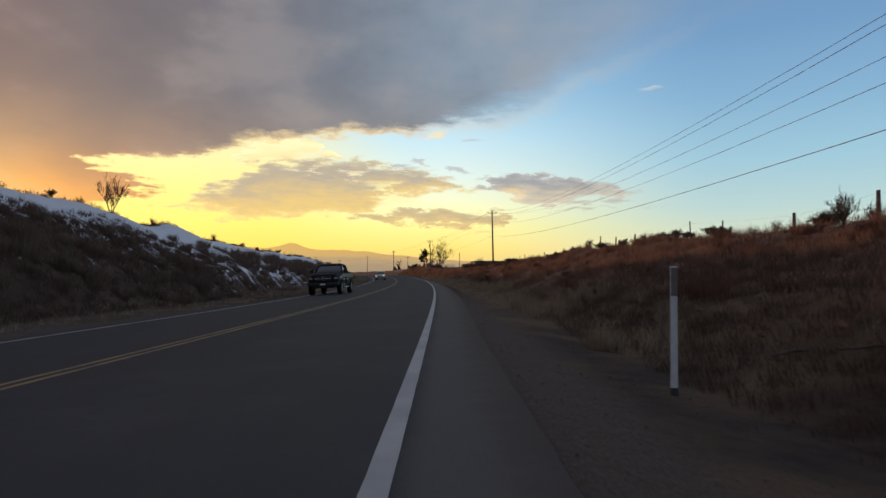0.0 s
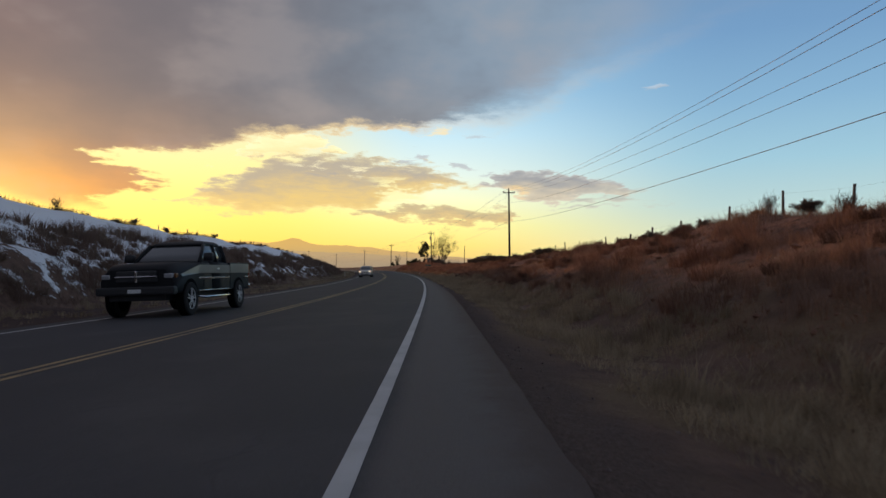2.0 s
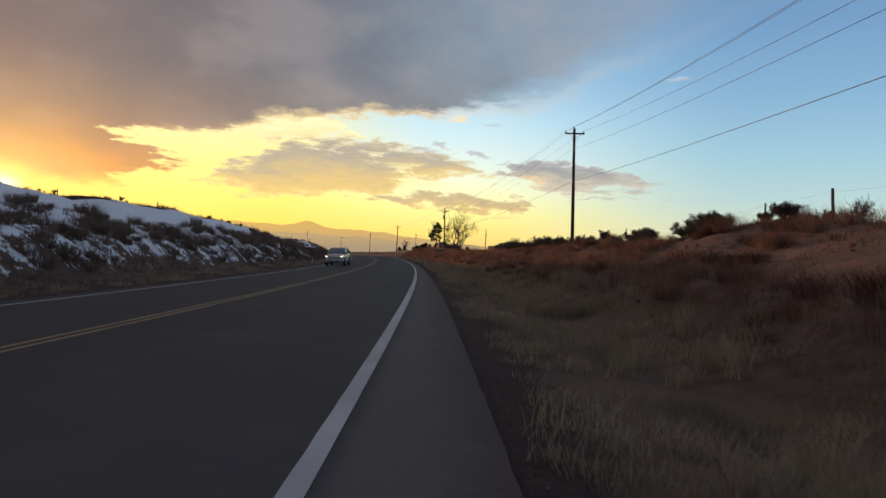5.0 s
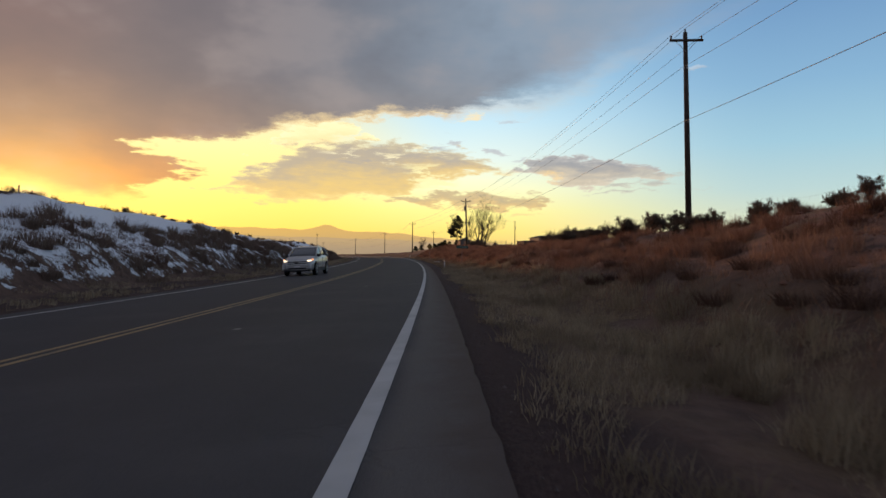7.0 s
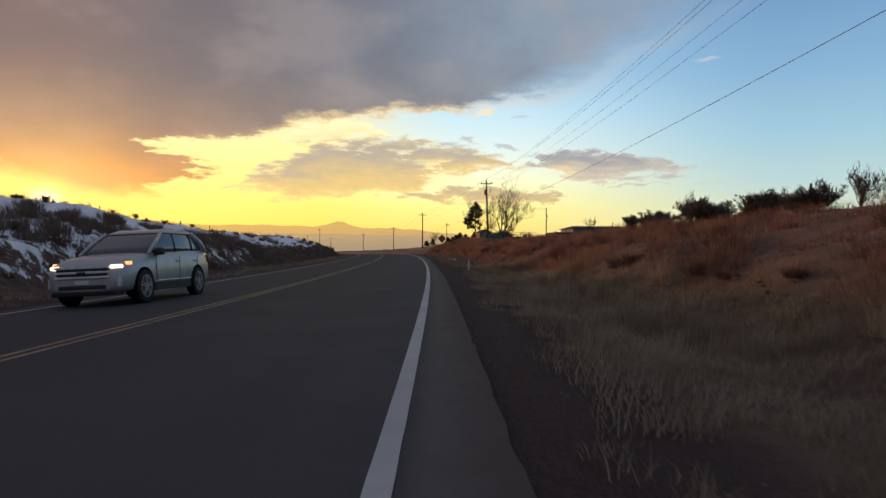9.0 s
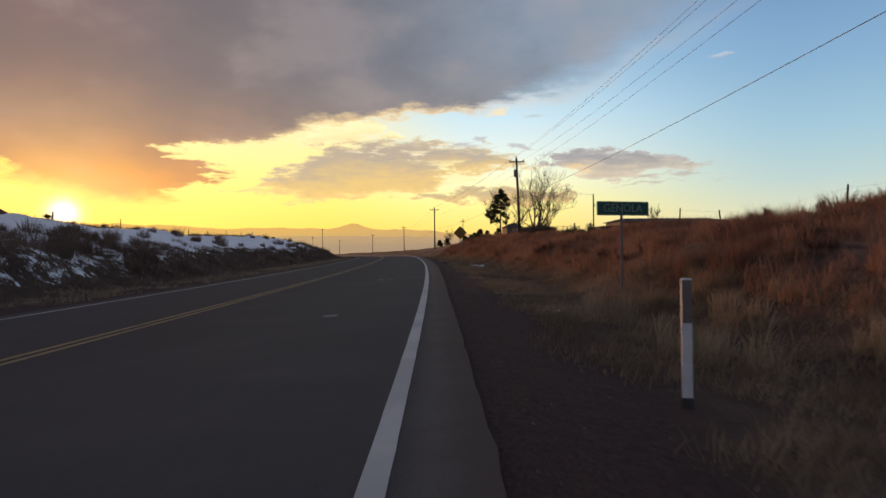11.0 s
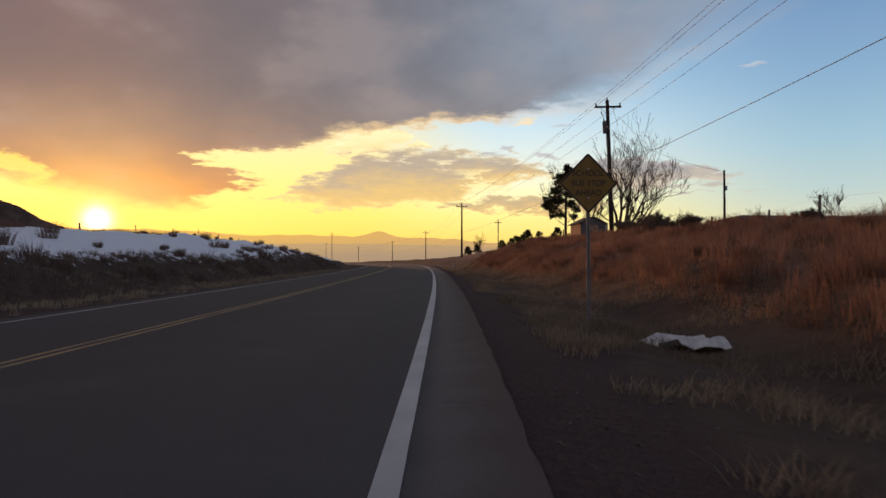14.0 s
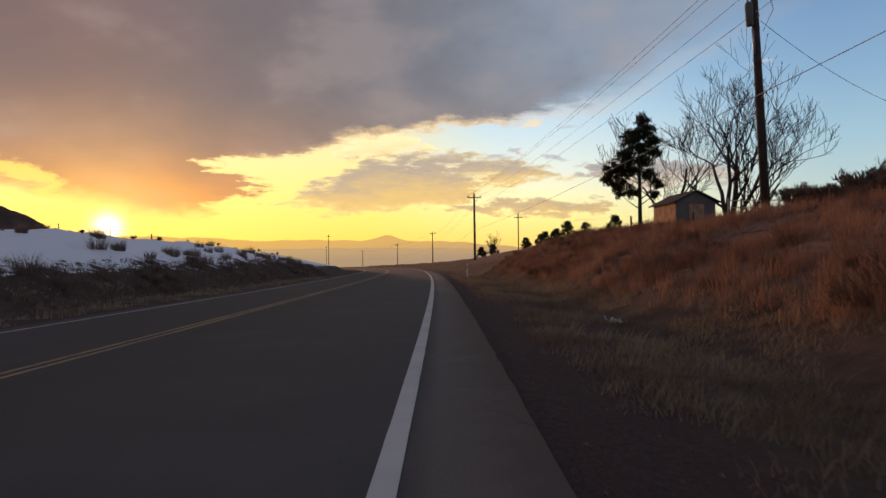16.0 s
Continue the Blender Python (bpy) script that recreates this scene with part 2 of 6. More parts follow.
# the clear slot beside the sun
sky = layer(sky, [(-90, 2), (33.0, 4.2), (36.0, 5.3), (39.0, 7.6), (43.0, 9.5), (50, 10.0), (90, 8)], [(-90, 9), (33.0, 4.4), (36.0, 4.6), (39.0, 5.9), (43.0, 7.4), (50, 8.4), (90, 9)], lin(255, 226, 110), lin(255, 232, 120), lin(255, 214, 100), 0.85, 0.8, 0.3, 0.6)

# glare round the low sun
sd = Vector((-math.sin(radians(SUN_AZ)) * math.cos(radians(SUN_EL)), math.cos(radians(SUN_AZ)) * math.cos(radians(SUN_EL)), math.sin(radians(SUN_EL))))
dot = g.t.nodes.new("ShaderNodeVectorMath")
dot.operation = "DOT_PRODUCT"
g.put(dot.inputs[0], coord)
dot.inputs[1].default_value = sd
ang = g.m("MULTIPLY", g.m("ARCCOSINE", g.m("MINIMUM", dot.outputs["Value"], 1.0)), 57.2958)
halo = g.m("POWER", 2.718, g.m("MULTIPLY", ang, -0.36))
core = g.m("POWER", 2.718, g.m("MULTIPLY", g.m("MULTIPLY", ang, ang), -1.3))
sky = g.mix(g.m("MULTIPLY", halo, 0.65), sky, (1.0, 0.62, 0.10))
sky = g.mix(g.m("MULTIPLY", g.m("POWER", 2.718, g.m("MULTIPLY", ang, -0.75)), 0.8), sky, (1.15, 0.86, 0.28))
sky = g.mix(core, sky, (3.0, 2.6, 1.6))

# the clear evening air of the sky model, faint over all
air = g.t.nodes.new("ShaderNodeTexSky")
air.sky_type, air.sun_disc = "NISHITA", False
air.sun_elevation, air.sun_rotation = radians(SUN_EL), radians(-SUN_AZ)
high = g.mix(g.step(V, 22.0, 50.0), sky, lin(126, 130, 146))
high = g.mix(g.step(V, -0.2, -2.5), high, lin(92, 80, 70))
back = g.step(Y, 0.35, -0.35)
high = g.mix(g.m("MULTIPLY", back, 0.8), high, g.mix(g.step(V, 2.0, 40.0), lin(128, 134, 158), lin(120, 126, 142)))
total = g.mix(1.0, high, g.mix(1.0, air.outputs[0], (0.012, 0.012, 0.012), "MULTIPLY"), "ADD")
bg = g.t.nodes.new("ShaderNodeBackground")
g.put(bg.inputs["Color"], total)
bg.inputs["Strength"].default_value = 1.0
out = g.t.nodes.new("ShaderNodeOutputWorld")
g.t.links.new(bg.outputs[0], out.inputs["Surface"])

sun = new("sun", bpy.data.lights.new("sun", "SUN"))
sun.data.energy, sun.data.angle, sun.data.color = 2.0, radians(0.6), (1.0, 0.50, 0.26)
sun.matrix_world = look((0, 0, 40), (-sd.x, -sd.y, 40 - sd.z))


# ---- materials ----
# how far the asphalt reaches beyond the edge line, along the road
SEAL = [(-60, 0.85), (10, 0.89), (27, 1.12), (55, 1.15), (80, 0.92), (96, 0.74), (118, 0.57), (152, 0.47), (163, 0.52), (176, 0.63), (186, 0.72), (500, 0.75)]


def material(name, build):
    m = bpy.data.materials.new(name)
    m.use_nodes = True
    g = Graph(m.node_tree)
    bsdf = g.t.nodes.new("ShaderNodeBsdfPrincipled")
    o = g.t.nodes.new("ShaderNodeOutputMaterial")
    g.t.links.new(bsdf.outputs[0], o.inputs["Surface"])
    build(g, bsdf)
    return m


def place_of(g):
    return g.t.nodes.new("ShaderNodeTexCoord").outputs["Object"]


def bump(g, b, height, strength=0.4, distance=0.02):
    n = g.t.nodes.new("ShaderNodeBump")
    n.inputs["Strength"].default_value, n.inputs["Distance"].default_value = strength, distance
    g.put(n.inputs["Height"], height)
    g.t.links.new(n.outputs[0], b.inputs["Normal"])


def plain(name, colour, rough=0.6, metal=0.0, vary=0.25, scale=6.0, spec=0.4, relief=0.15):
    def build(g, b):
        p = place_of(g)
        n = g.noise(p, scale, 6.0, 0.6)
        n2 = g.noise(p, scale * 9, 3.0, 0.6)
        k = g.m("ADD", g.m("MULTIPLY", n, 0.65), g.m("MULTIPLY", n2, 0.35))
        dark = tuple(v * (1 - vary) for v in colour)
        lite = tuple(min(v * (1 + vary), 1.0) for v in colour)
        g.put(b.inputs["Base Color"], g.mix(g.step(k, 0.3, 0.7), dark, lite))
        g.put(b.inputs["Roughness"], g.m("ADD", rough - 0.08, g.m("MULTIPLY", n2, 0.16)))
        b.inputs["Metallic"].default_value = metal
        b.inputs["Specular IOR Level"].default_value = spec
        if relief:
            bump(g, b, n2, relief, 0.01)
    return material(name, build)


def lateral(g):
    """The place across the road and along it, in metres, from the mesh's own coordinates."""
    uv = g.t.nodes.new("ShaderNodeUVMap")
    s = g.t.nodes.new("ShaderNodeSeparateXYZ")
    g.put(s.inputs[0], uv.outputs[0])
    return s.outputs[0], s.outputs[1], uv.outputs[0]


def asphalt(g, b):
    p = place_of(g)
    l, s, uv = lateral(g)
    grain = g.noise(p, 90.0, 3.0, 0.7)
    blotch = g.noise(p, 0.5, 5.0, 0.6)
    streak = g.noise(g.vec(g.m("MULTIPLY", l, 1.6), g.m("MULTIPLY", s, 0.03), 0.0), 1.0, 4.0, 0.6)
    col = g.mix(g.step(grain, 0.25, 0.75), (0.034, 0.0325, 0.036), (0.075, 0.0715, 0.075))
    col = g.mix(g.m("MULTIPLY", g.step(streak, 0.35, 0.7), 0.35), col, (0.042, 0.040, 0.044))
    col = g.mix(g.m("MULTIPLY", g.step(blotch, 0.45, 0.75), 0.3), col, (0.105, 0.098, 0.098))
    col = g.mix(g.m("MULTIPLY", g.step(g.m("ADD", l, blotch), -1.2, -3.2), 0.3), col, (0.026, 0.0255, 0.029))
    # the sealed shoulder is paler and dustier
    sh = g.step(g.m("ADD", l, g.m("MULTIPLY", blotch, 0.12)), 0.1, 0.3)
    col = g.mix(g.m("MULTIPLY", sh, 0.78), col, g.mix(g.step(grain, 0.3, 0.7), (0.098, 0.087, 0.083), (0.142, 0.127, 0.121)))
    # grit drifted over the broken edge
    rim = g.m("SUBTRACT", l, g.curve(s, [(p, w + 1.0) for p, w in SEAL]))
    rim = g.m("ADD", g.m("ADD", rim, 1.0), g.m("MULTIPLY", g.m("SUBTRACT", g.noise(p, 2.4, 6.0, 0.65), 0.5), 0.55))
    col = g.mix(g.m("MULTIPLY", g.step(rim, -0.5, 0.0), 0.92), col, g.mix(grain, (0.045, 0.033, 0.030), (0.098, 0.071, 0.062)))
    # fine cracks
    w = g.t.nodes.new("ShaderNodeTexVoronoi")
    w.feature = "DISTANCE_TO_EDGE"
    w.inputs["Scale"].default_value = 0.32
    g.put(w.inputs["Vector"], g.node("ShaderNodeVectorMath", props={"operation": "ADD"}, i0=p, i1=g.noise(p, 1.4, 4.0, 0.6, color=True)))
    crack = g.m("MULTIPLY", g.step(w.outputs[0], 0.012, 0.004), g.step(blotch, 0.5, 0.62))
    col = g.mix(g.m("MULTIPLY", crack, 0.1), col, (0.018, 0.017, 0.018))
    g.put(b.inputs["Base Color"], col)
    g.put(b.inputs["Roughness"], g.m("ADD", 0.78, g.m("MULTIPLY", grain, 0.15)))
    b.inputs["Specular IOR Level"].default_value = 0.22
    bump(g, b, g.m("SUBTRACT", grain, g.m("MULTIPLY", crack, 1.5)), 0.5, 0.008)


def paint(colour, gone):
    def build(g, b):
        p = place_of(g)
        chips = g.noise(p, 14.0, 6.0, 0.7)
        broad = g.noise(p, 0.9, 4.0, 0.6)
        k = g.step(g.m("ADD", chips, g.m("MULTIPLY", broad, 0.45)), gone, gone + 0.06)
        dirt = g.mix(g.step(broad, 0.3, 0.7), tuple(v * 0.75 for v in colour), colour)
        g.put(b.inputs["Base Color"], g.mix(k, (0.07, 0.066, 0.068), dirt))
        b.inputs["Roughness"].default_value = 0.75
        bump(g, b, g.noise(p, 120.0, 2.0, 0.6), 0.3, 0.004)
    return build


def earth(g, b):
    p = place_of(g)
    l, s, uv = lateral(g)
    n1 = g.noise(p, 0.35, 6.0, 0.6)
    n2 = g.noise(p, 2.6, 6.0, 0.65)
    n3 = g.noise(p, 38.0, 5.0, 0.75)
    soil = g.mix(g.step(n2, 0.3, 0.7), (0.080, 0.050, 0.040), (0.155, 0.096, 0.072))
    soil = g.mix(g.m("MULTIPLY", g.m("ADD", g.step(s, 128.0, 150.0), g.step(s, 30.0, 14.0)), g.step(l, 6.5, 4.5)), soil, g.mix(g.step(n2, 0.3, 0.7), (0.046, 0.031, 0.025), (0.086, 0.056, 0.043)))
    straw = g.mix(g.step(n3, 0.3, 0.7), (0.10, 0.066, 0.042), (0.19, 0.13, 0.078))
    red = g.mix(g.step(n3, 0.3, 0.7), (0.17, 0.089, 0.063), (0.29, 0.160, 0.113))
    gravel = g.mix(g.step(n3, 0.35, 0.7), (0.038, 0.0235, 0.022), (0.088, 0.054, 0.048))
    gravel = g.mix(g.step(s, 50.0, 15.0), gravel, g.mix(g.step(n3, 0.35, 0.7), (0.078, 0.057, 0.047), (0.160, 0.118, 0.096)))
    wob = g.m("MULTIPLY", g.m("SUBTRACT", n1, 0.5), 2.4)
    ll = g.m("ADD", l, wob)
    col = g.mix(g.m("MULTIPLY", g.step(n1, 0.4, 0.62), g.m("SUBTRACT", 1.0, g.m("MULTIPLY", g.step(s, 128.0, 150.0), 0.75))), soil, straw)
    # dark gravel beside the asphalt, on either side
    col = g.mix(g.step(g.m("ADD", l, g.m("MULTIPLY", wob, 0.5)), 2.1, 1.4), col, gravel)
    col = g.mix(g.step(ll, -12.4, -13.2), col, soil)
    # the cut bank of reddish earth
    col = g.mix(g.m("MULTIPLY", g.step(ll, 5.0, 6.6), g.step(n2, 0.36, 0.6)), col, red)
    # old snow on the shaded bank, in torn patches that hold out longest near its top
    sn = g.m("ADD", g.m("MULTIPLY", g.m("ADD", g.m("MULTIPLY", n2, 0.7), g.m("MULTIPLY", g.noise(p, 9.0, 4.0, 0.6), 0.3)), 0.55), g.m("MULTIPLY", g.noise(g.vec(g.m("MULTIPLY", l, 0.8), g.m("MULTIPLY", s, 0.55), 0.0), 1.3, 7.0, 0.68), 0.75))
    hold = g.curve(l, [(-90, 0.30), (-40, 0.30), (-24.5, 0.40), (-22.4, 0.42), (-21.9, 0.66), (-21.4, 1.0), (-19.2, 0.97), (-18.4, 0.82), (-17.2, 0.72), (-15.0, 0.66), (-13.6, 0.56), (-12.8, 0.2), (-12.2, 0.0), (-8, 0.0)])
    strip_ = g.curve(l, [(-40, 0.35), (-22.6, 0.5), (-21.9, 0.9), (-21.3, 1.18), (-20.2, 1.15), (-19.3, 0.84), (-18.0, 0.70), (-15.0, 0.70), (-13.4, 0.60), (-12.6, 0.2), (-12.2, 0.0), (-8, 0.0)])
    low = g.curve(l, [(-40, 0.55), (-22.6, 0.72), (-21.6, 0.96), (-18.6, 0.92), (-17.4, 0.80), (-16.2, 0.71), (-15.2, 0.60), (-14.2, 0.42), (-12.4, 0.0), (-8, 0.0)])
    hold = g.m("ADD", hold, g.m("MULTIPLY", g.step(s, 168.0, 205.0), g.m("SUBTRACT", low, hold)))
    near = g.step(s, 52.0, 30.0)
    hold = g.m("ADD", hold, g.m("MULTIPLY", near, g.m("SUBTRACT", strip_, hold)))
    hold = g.m("MULTIPLY", hold, g.curve(s, [(-60, 0.70), (15, 0.74), (36, 0.84), (50, 1.0), (78, 1.07), (110, 1.05), (165, 1.02), (185, 0.97), (250, 0.97), (500, 0.9)]))
    snow = g.step(g.m("SUBTRACT", hold, sn), -0.015, 0.035)
    g.put(b.inputs["Base Color"], g.mix(snow, col, g.mix(n3, (0.70, 0.72, 0.78), (0.84, 0.85, 0.88))))
    g.put(b.inputs["Roughness"], g.m("SUBTRACT", 0.95, g.m("MULTIPLY", snow, 0.3)))
    b.inputs["Specular IOR Level"].default_value = 0.15
    clod = g.noise(p, 8.5, 5.0, 0.7)
    bump(g, b, g.m("ADD", g.m("ADD", g.m("ADD", g.m("MULTIPLY", n3, 0.25), n2), g.m("MULTIPLY", clod, 0.6)), g.m("MULTIPLY", snow, 0.6)), 0.8, 0.09)


def blades(a, b_, c, glow=0.45):
    """Dry stems, each in a shade of its own, that let low sun through."""
    def build(g, b):
        r = g.t.nodes.new("ShaderNodeNewGeometry").outputs["Random Per Island"]
        p = place_of(g)
        tone = g.mix(r, a, b_)
        tone = g.mix(g.step(g.noise(p, 0.5, 4.0, 0.6), 0.42, 0.64), tone, c)
        g.put(b.inputs["Base Color"], tone)
        b.inputs["Roughness"].default_value = 0.85
        b.inputs["Specular IOR Level"].default_value = 0.1
        thru = g.t.nodes.new("ShaderNodeBsdfTranslucent")
        g.put(thru.inputs["Color"], tone)
        both = g.t.nodes.new("ShaderNodeMixShader")
        both.inputs[0].default_value = glow
        g.t.links.new(b.outputs[0], both.inputs[1])
        g.t.links.new(thru.outputs[0], both.inputs[2])
        out = next(n for n in g.t.nodes if n.type == "OUTPUT_MATERIAL")
        g.t.links.new(both.outputs[0], out.inputs["Surface"])
    return build


def painted_haze(low, high, z0, z1):
    """Far ridges with the evening haze painted in, as colour that emits its own light."""
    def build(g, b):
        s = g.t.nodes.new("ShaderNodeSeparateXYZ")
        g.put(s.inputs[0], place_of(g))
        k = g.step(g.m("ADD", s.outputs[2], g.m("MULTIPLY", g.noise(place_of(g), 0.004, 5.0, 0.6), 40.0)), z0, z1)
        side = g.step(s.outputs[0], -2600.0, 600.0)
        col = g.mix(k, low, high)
        # the painted haze turns greyer to the right, away from the sun
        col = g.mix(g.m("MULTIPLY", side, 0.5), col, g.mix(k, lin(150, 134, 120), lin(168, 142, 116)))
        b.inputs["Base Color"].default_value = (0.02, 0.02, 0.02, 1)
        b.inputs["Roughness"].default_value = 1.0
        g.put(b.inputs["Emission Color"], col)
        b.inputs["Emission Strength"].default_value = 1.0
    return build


ASPHALT = material("asphalt", asphalt)
WHITE_PAINT = material("white_road_paint", paint((0.48, 0.475, 0.465), 0.46))
YELLOW_PAINT = material("yellow_road_paint", paint((0.29, 0.195, 0.085), 0.61))
EARTH = material("earth_and_snow", earth)
GRASS_BANK = material("reddish_dry_grass", blades((0.22, 0.122, 0.083), (0.38, 0.238, 0.162), (0.15, 0.088, 0.066), 0.36))
# redder than the bank grass: part of the low sun's warmth is in the colour
GRASS_TALL = material("sun_tinted_russet_grass", blades((0.25, 0.130, 0.086), (0.42, 0.245, 0.160), (0.20, 0.107, 0.075), 0.40))
GRASS_VERGE = material("straw_grass", blades((0.27, 0.205, 0.135), (0.46, 0.37, 0.25), (0.21, 0.162, 0.108), 0.33))
FAR_BRUSH = material("snowbank_brush", blades((0.125, 0.090, 0.073), (0.25, 0.180, 0.138), (0.16, 0.106, 0.085), 0.3))
WEED_BROWN = material("dead_brown_weeds", blades((0.095, 0.064, 0.050), (0.175, 0.118, 0.090), (0.115, 0.072, 0.056), 0.25))
GRASS_THIN = material("thin_brown_grass", blades((0.21, 0.158, 0.106), (0.38, 0.29, 0.195), (0.17, 0.124, 0.084), 0.3))
DARK_BRUSH = material("dark_bank_brush", blades((0.095, 0.057, 0.044), (0.18, 0.112, 0.080), (0.08, 0.047, 0.038), 0.25))
TWIG = plain("dark_twigs", (0.042, 0.030, 0.025), 0.9, vary=0.3, scale=9.0, spec=0.1, relief=0.0)
SAGE = material("sagebrush_twigs", blades((0.075, 0.058, 0.046), (0.155, 0.125, 0.095), (0.105, 0.070, 0.054), 0.25))
BARK = plain("weathered_bark", (0.052, 0.037, 0.030), 0.9, vary=0.4, scale=9.0, spec=0.15, relief=0.6)
POLE_WOOD = plain("creosoted_pole_wood", (0.060, 0.045, 0.038), 0.85, vary=0.4, scale=5.0, spec=0.15, relief=0.4)
POST_WOOD = plain("grey_fence_wood", (0.12, 0.09, 0.075), 0.9, vary=0.4, scale=8.0, spec=0.1, relief=0.5)
NEEDLES = material("pine_needles", blades((0.020, 0.028, 0.014), (0.050, 0.055, 0.026), (0.035, 0.03, 0.018)))
DULL_STEEL = plain("dull_sign_post", (0.25, 0.215, 0.195), 0.7, 0.1, 0.25, 9.0, relief=0.1)
GALV = plain("galvanised_steel", (0.42, 0.42, 0.43), 0.45, 0.85, 0.2, 12.0, relief=0.05)
WIRE = plain("weathered_cable", (0.06, 0.06, 0.065), 0.5, 0.4, 0.2, 4.0, relief=0.0)
POST_WHITE = plain("white_plastic_post", (0.62, 0.62, 0.62), 0.5, 0.0, 0.15, 9.0, relief=0.05)
PORCELAIN = plain("brown_porcelain", (0.10, 0.055, 0.04), 0.2, 0.0, 0.15, 9.0, spec=0.6, relief=0.0)


# ---- the lie of the road ----
def along(pairs, v):
    return float(np.interp(v, [p[0] for p in pairs], [p[1] for p in pairs]))


BANKING = 0.0462      # the road leans into its left-hand bend
LANE = 4.2            # from the edge line to the middle line, and on to the far edge line


def edge_line(y):
    """x of the near edge line at y, and its slope."""
    def poly(s):
        return (-0.2440 + 1.5431 * s - 1.2252 * s**2 - 1.7437 * s**3 + 0.3298 * s**4,
                (1.5431 - 2.4503 * s - 5.2310 * s**2 + 1.3192 * s**3) / 100)
    if y < 0:
        x, d = poly(0.0)
        return x + d * y, d
    if y <= 215:
        return poly(y / 100)
    x, d = poly(2.15)
    k, w = -0.0009, min(y, 500.0) - 215
    x, dd = x + d * w + k * w * w / 2, d + k * w
    return (x + dd * (y - 500), dd) if y > 500 else (x, dd)


def rise(y):
    """Height of the edge line at y."""
    if y < 0:
        return -0.00664 * y
    s = min(y, 215.0) / 100
    z = -0.6643 * s + 0.7029 * s**2 - 0.1368 * s**3
    return z + (min(y, 260.0) - 215) * 0.003 if y > 215 else z


def at(l, y, z=0.0):
    """The world's place l metres to the right of the edge line at y, z above the edge line."""
    x, d = edge_line(y)
    n = math.hypot(1, d)
    return Vector((x + l / n, y - l * d / n, rise(y) + z))


def heading(y):
    """Degrees by which the road has turned to the left at y."""
    return -math.degrees(math.atan(edge_line(y)[1]))


RIGHT_TOP = [(-60, 2.0), (14, 2.0), (26, 2.4), (36, 2.66), (56, 2.7), (72, 2.58), (88, 2.3), (104, 2.12), (126, 2.0), (140, 1.8), (150, 1.74), (162, 1.44), (176, 1.46), (188, 1.68), (200, 1.9), (212, 1.96), (230, 2.3), (248, 2.4), (290, 1.8), (360, 1.1), (500, 0.5), (3000, -6)]
LEFT_TOP = [(-60, 5.1), (30, 5.3), (42, 5.1), (54, 4.65), (70, 4.2), (86, 3.75), (100, 3.68), (110, 3.8), (118, 3.85), (130, 3.74), (148, 3.66), (158, 3.42), (166, 3.1), (173, 2.88), (186, 2.62), (198, 2.5), (206, 2.35), (214, 2.5), (230, 2.8), (254, 2.9), (300, 2.3), (330, 1.8), (390, 1.4), (500, 0.6), (3000, -6)]
BUMPS = [(0.16, 1.9), (0.55, 1.0), (1.7, 0.42), (4.1, 0.16)]


def ground(l, y, rough=True):
    """Height of the ground above the edge line's height at y."""
    hr, hl, e = along(RIGHT_TOP, y), along(LEFT_TOP, y), along(SEAL, y)
    prof = [(-400, hl * 0.6), (-60, hl * 0.95), (-30, hl * 1.0), (-23.5, hl + 0.06), (-21.2, hl), (-19.6, hl * 0.84), (-16.3, hl * 0.42), (-15, hl * 0.27), (-13.5, -0.40), (-12.6, -0.58), (-9.5, -0.48),
            (-9.2, -9.2 * BANKING - 0.05), (e, e * BANKING - 0.05), (e + 0.15, e * BANKING - 0.05), (2.2, -0.08), (3.3, -0.22), (4.0, -0.02), (4.8, 0.34), (5.5, 0.74), (7.9, hr * 0.66), (10.2, hr * 0.97), (11.2, hr + 0.1), (16, hr + 0.3), (40, hr + 0.6), (400, hr + 0.2)]
    z = along(prof, l)
    if rough:
        w = at(l, y)
        k = min(max((l - 2.6) / 3, 0), 1) if l > 0 else min(max((-12.8 - l) / 2, 0), 1)
        for size, high in BUMPS:
            z += k * high * 0.22 * noise.noise(Vector((w.x * size, w.y * size, 3.0 * size)))
        if e + 0.1 < l < 4 or -14 < l < -9.6:
            z += 0.03 * noise.noise(Vector((w.x * 1.7, w.y * 1.7, 0.0)))
    return z


def on_ground(l, y, sink=0.0):
    return at(l, y, ground(l, y) - sink)


# ---- mesh helpers ----
def mesh_from(name, verts, faces, mat, uv=None, smooth=False):
    me = bpy.data.meshes.new(name)
    me.from_pydata([tuple(v) for v in verts], [], [tuple(f) for f in faces])
    if uv is not None:
        layer = me.uv_layers.new(name="UVMap")
        idx = np.empty(len(me.loops), dtype=np.int32)
        me.loops.foreach_get("vertex_index", idx)
        layer.data.foreach_set("uv", np.asarray(uv, dtype=np.float32)[idx].ravel())
    me.materials.append(mat)
    if smooth:
        me.polygons.foreach_set("use_smooth", [True] * len(me.polygons))
    me.update()
    return me


def part(name, bm_or_mesh, mat, parent, label="", kind=""):
    """Links one mesh under a thing."""
    if isinstance(bm_or_mesh, bmesh.types.BMesh):
        me = bpy.data.meshes.new(name)
        bm_or_mesh.to_mesh(me)
        bm_or_mesh.free()
        me.materials.append(mat)
    else:
        me = bm_or_mesh
    ob = new(name, me)
    ob.parent = parent
    return tagged(ob, label, kind=kind)


def thing(name, m, label, category, group="", kind=""):
    ob = new(name)
    ob.empty_display_size = 0.2
    ob.matrix_world = m
    return tagged(ob, label, category, group, kind)


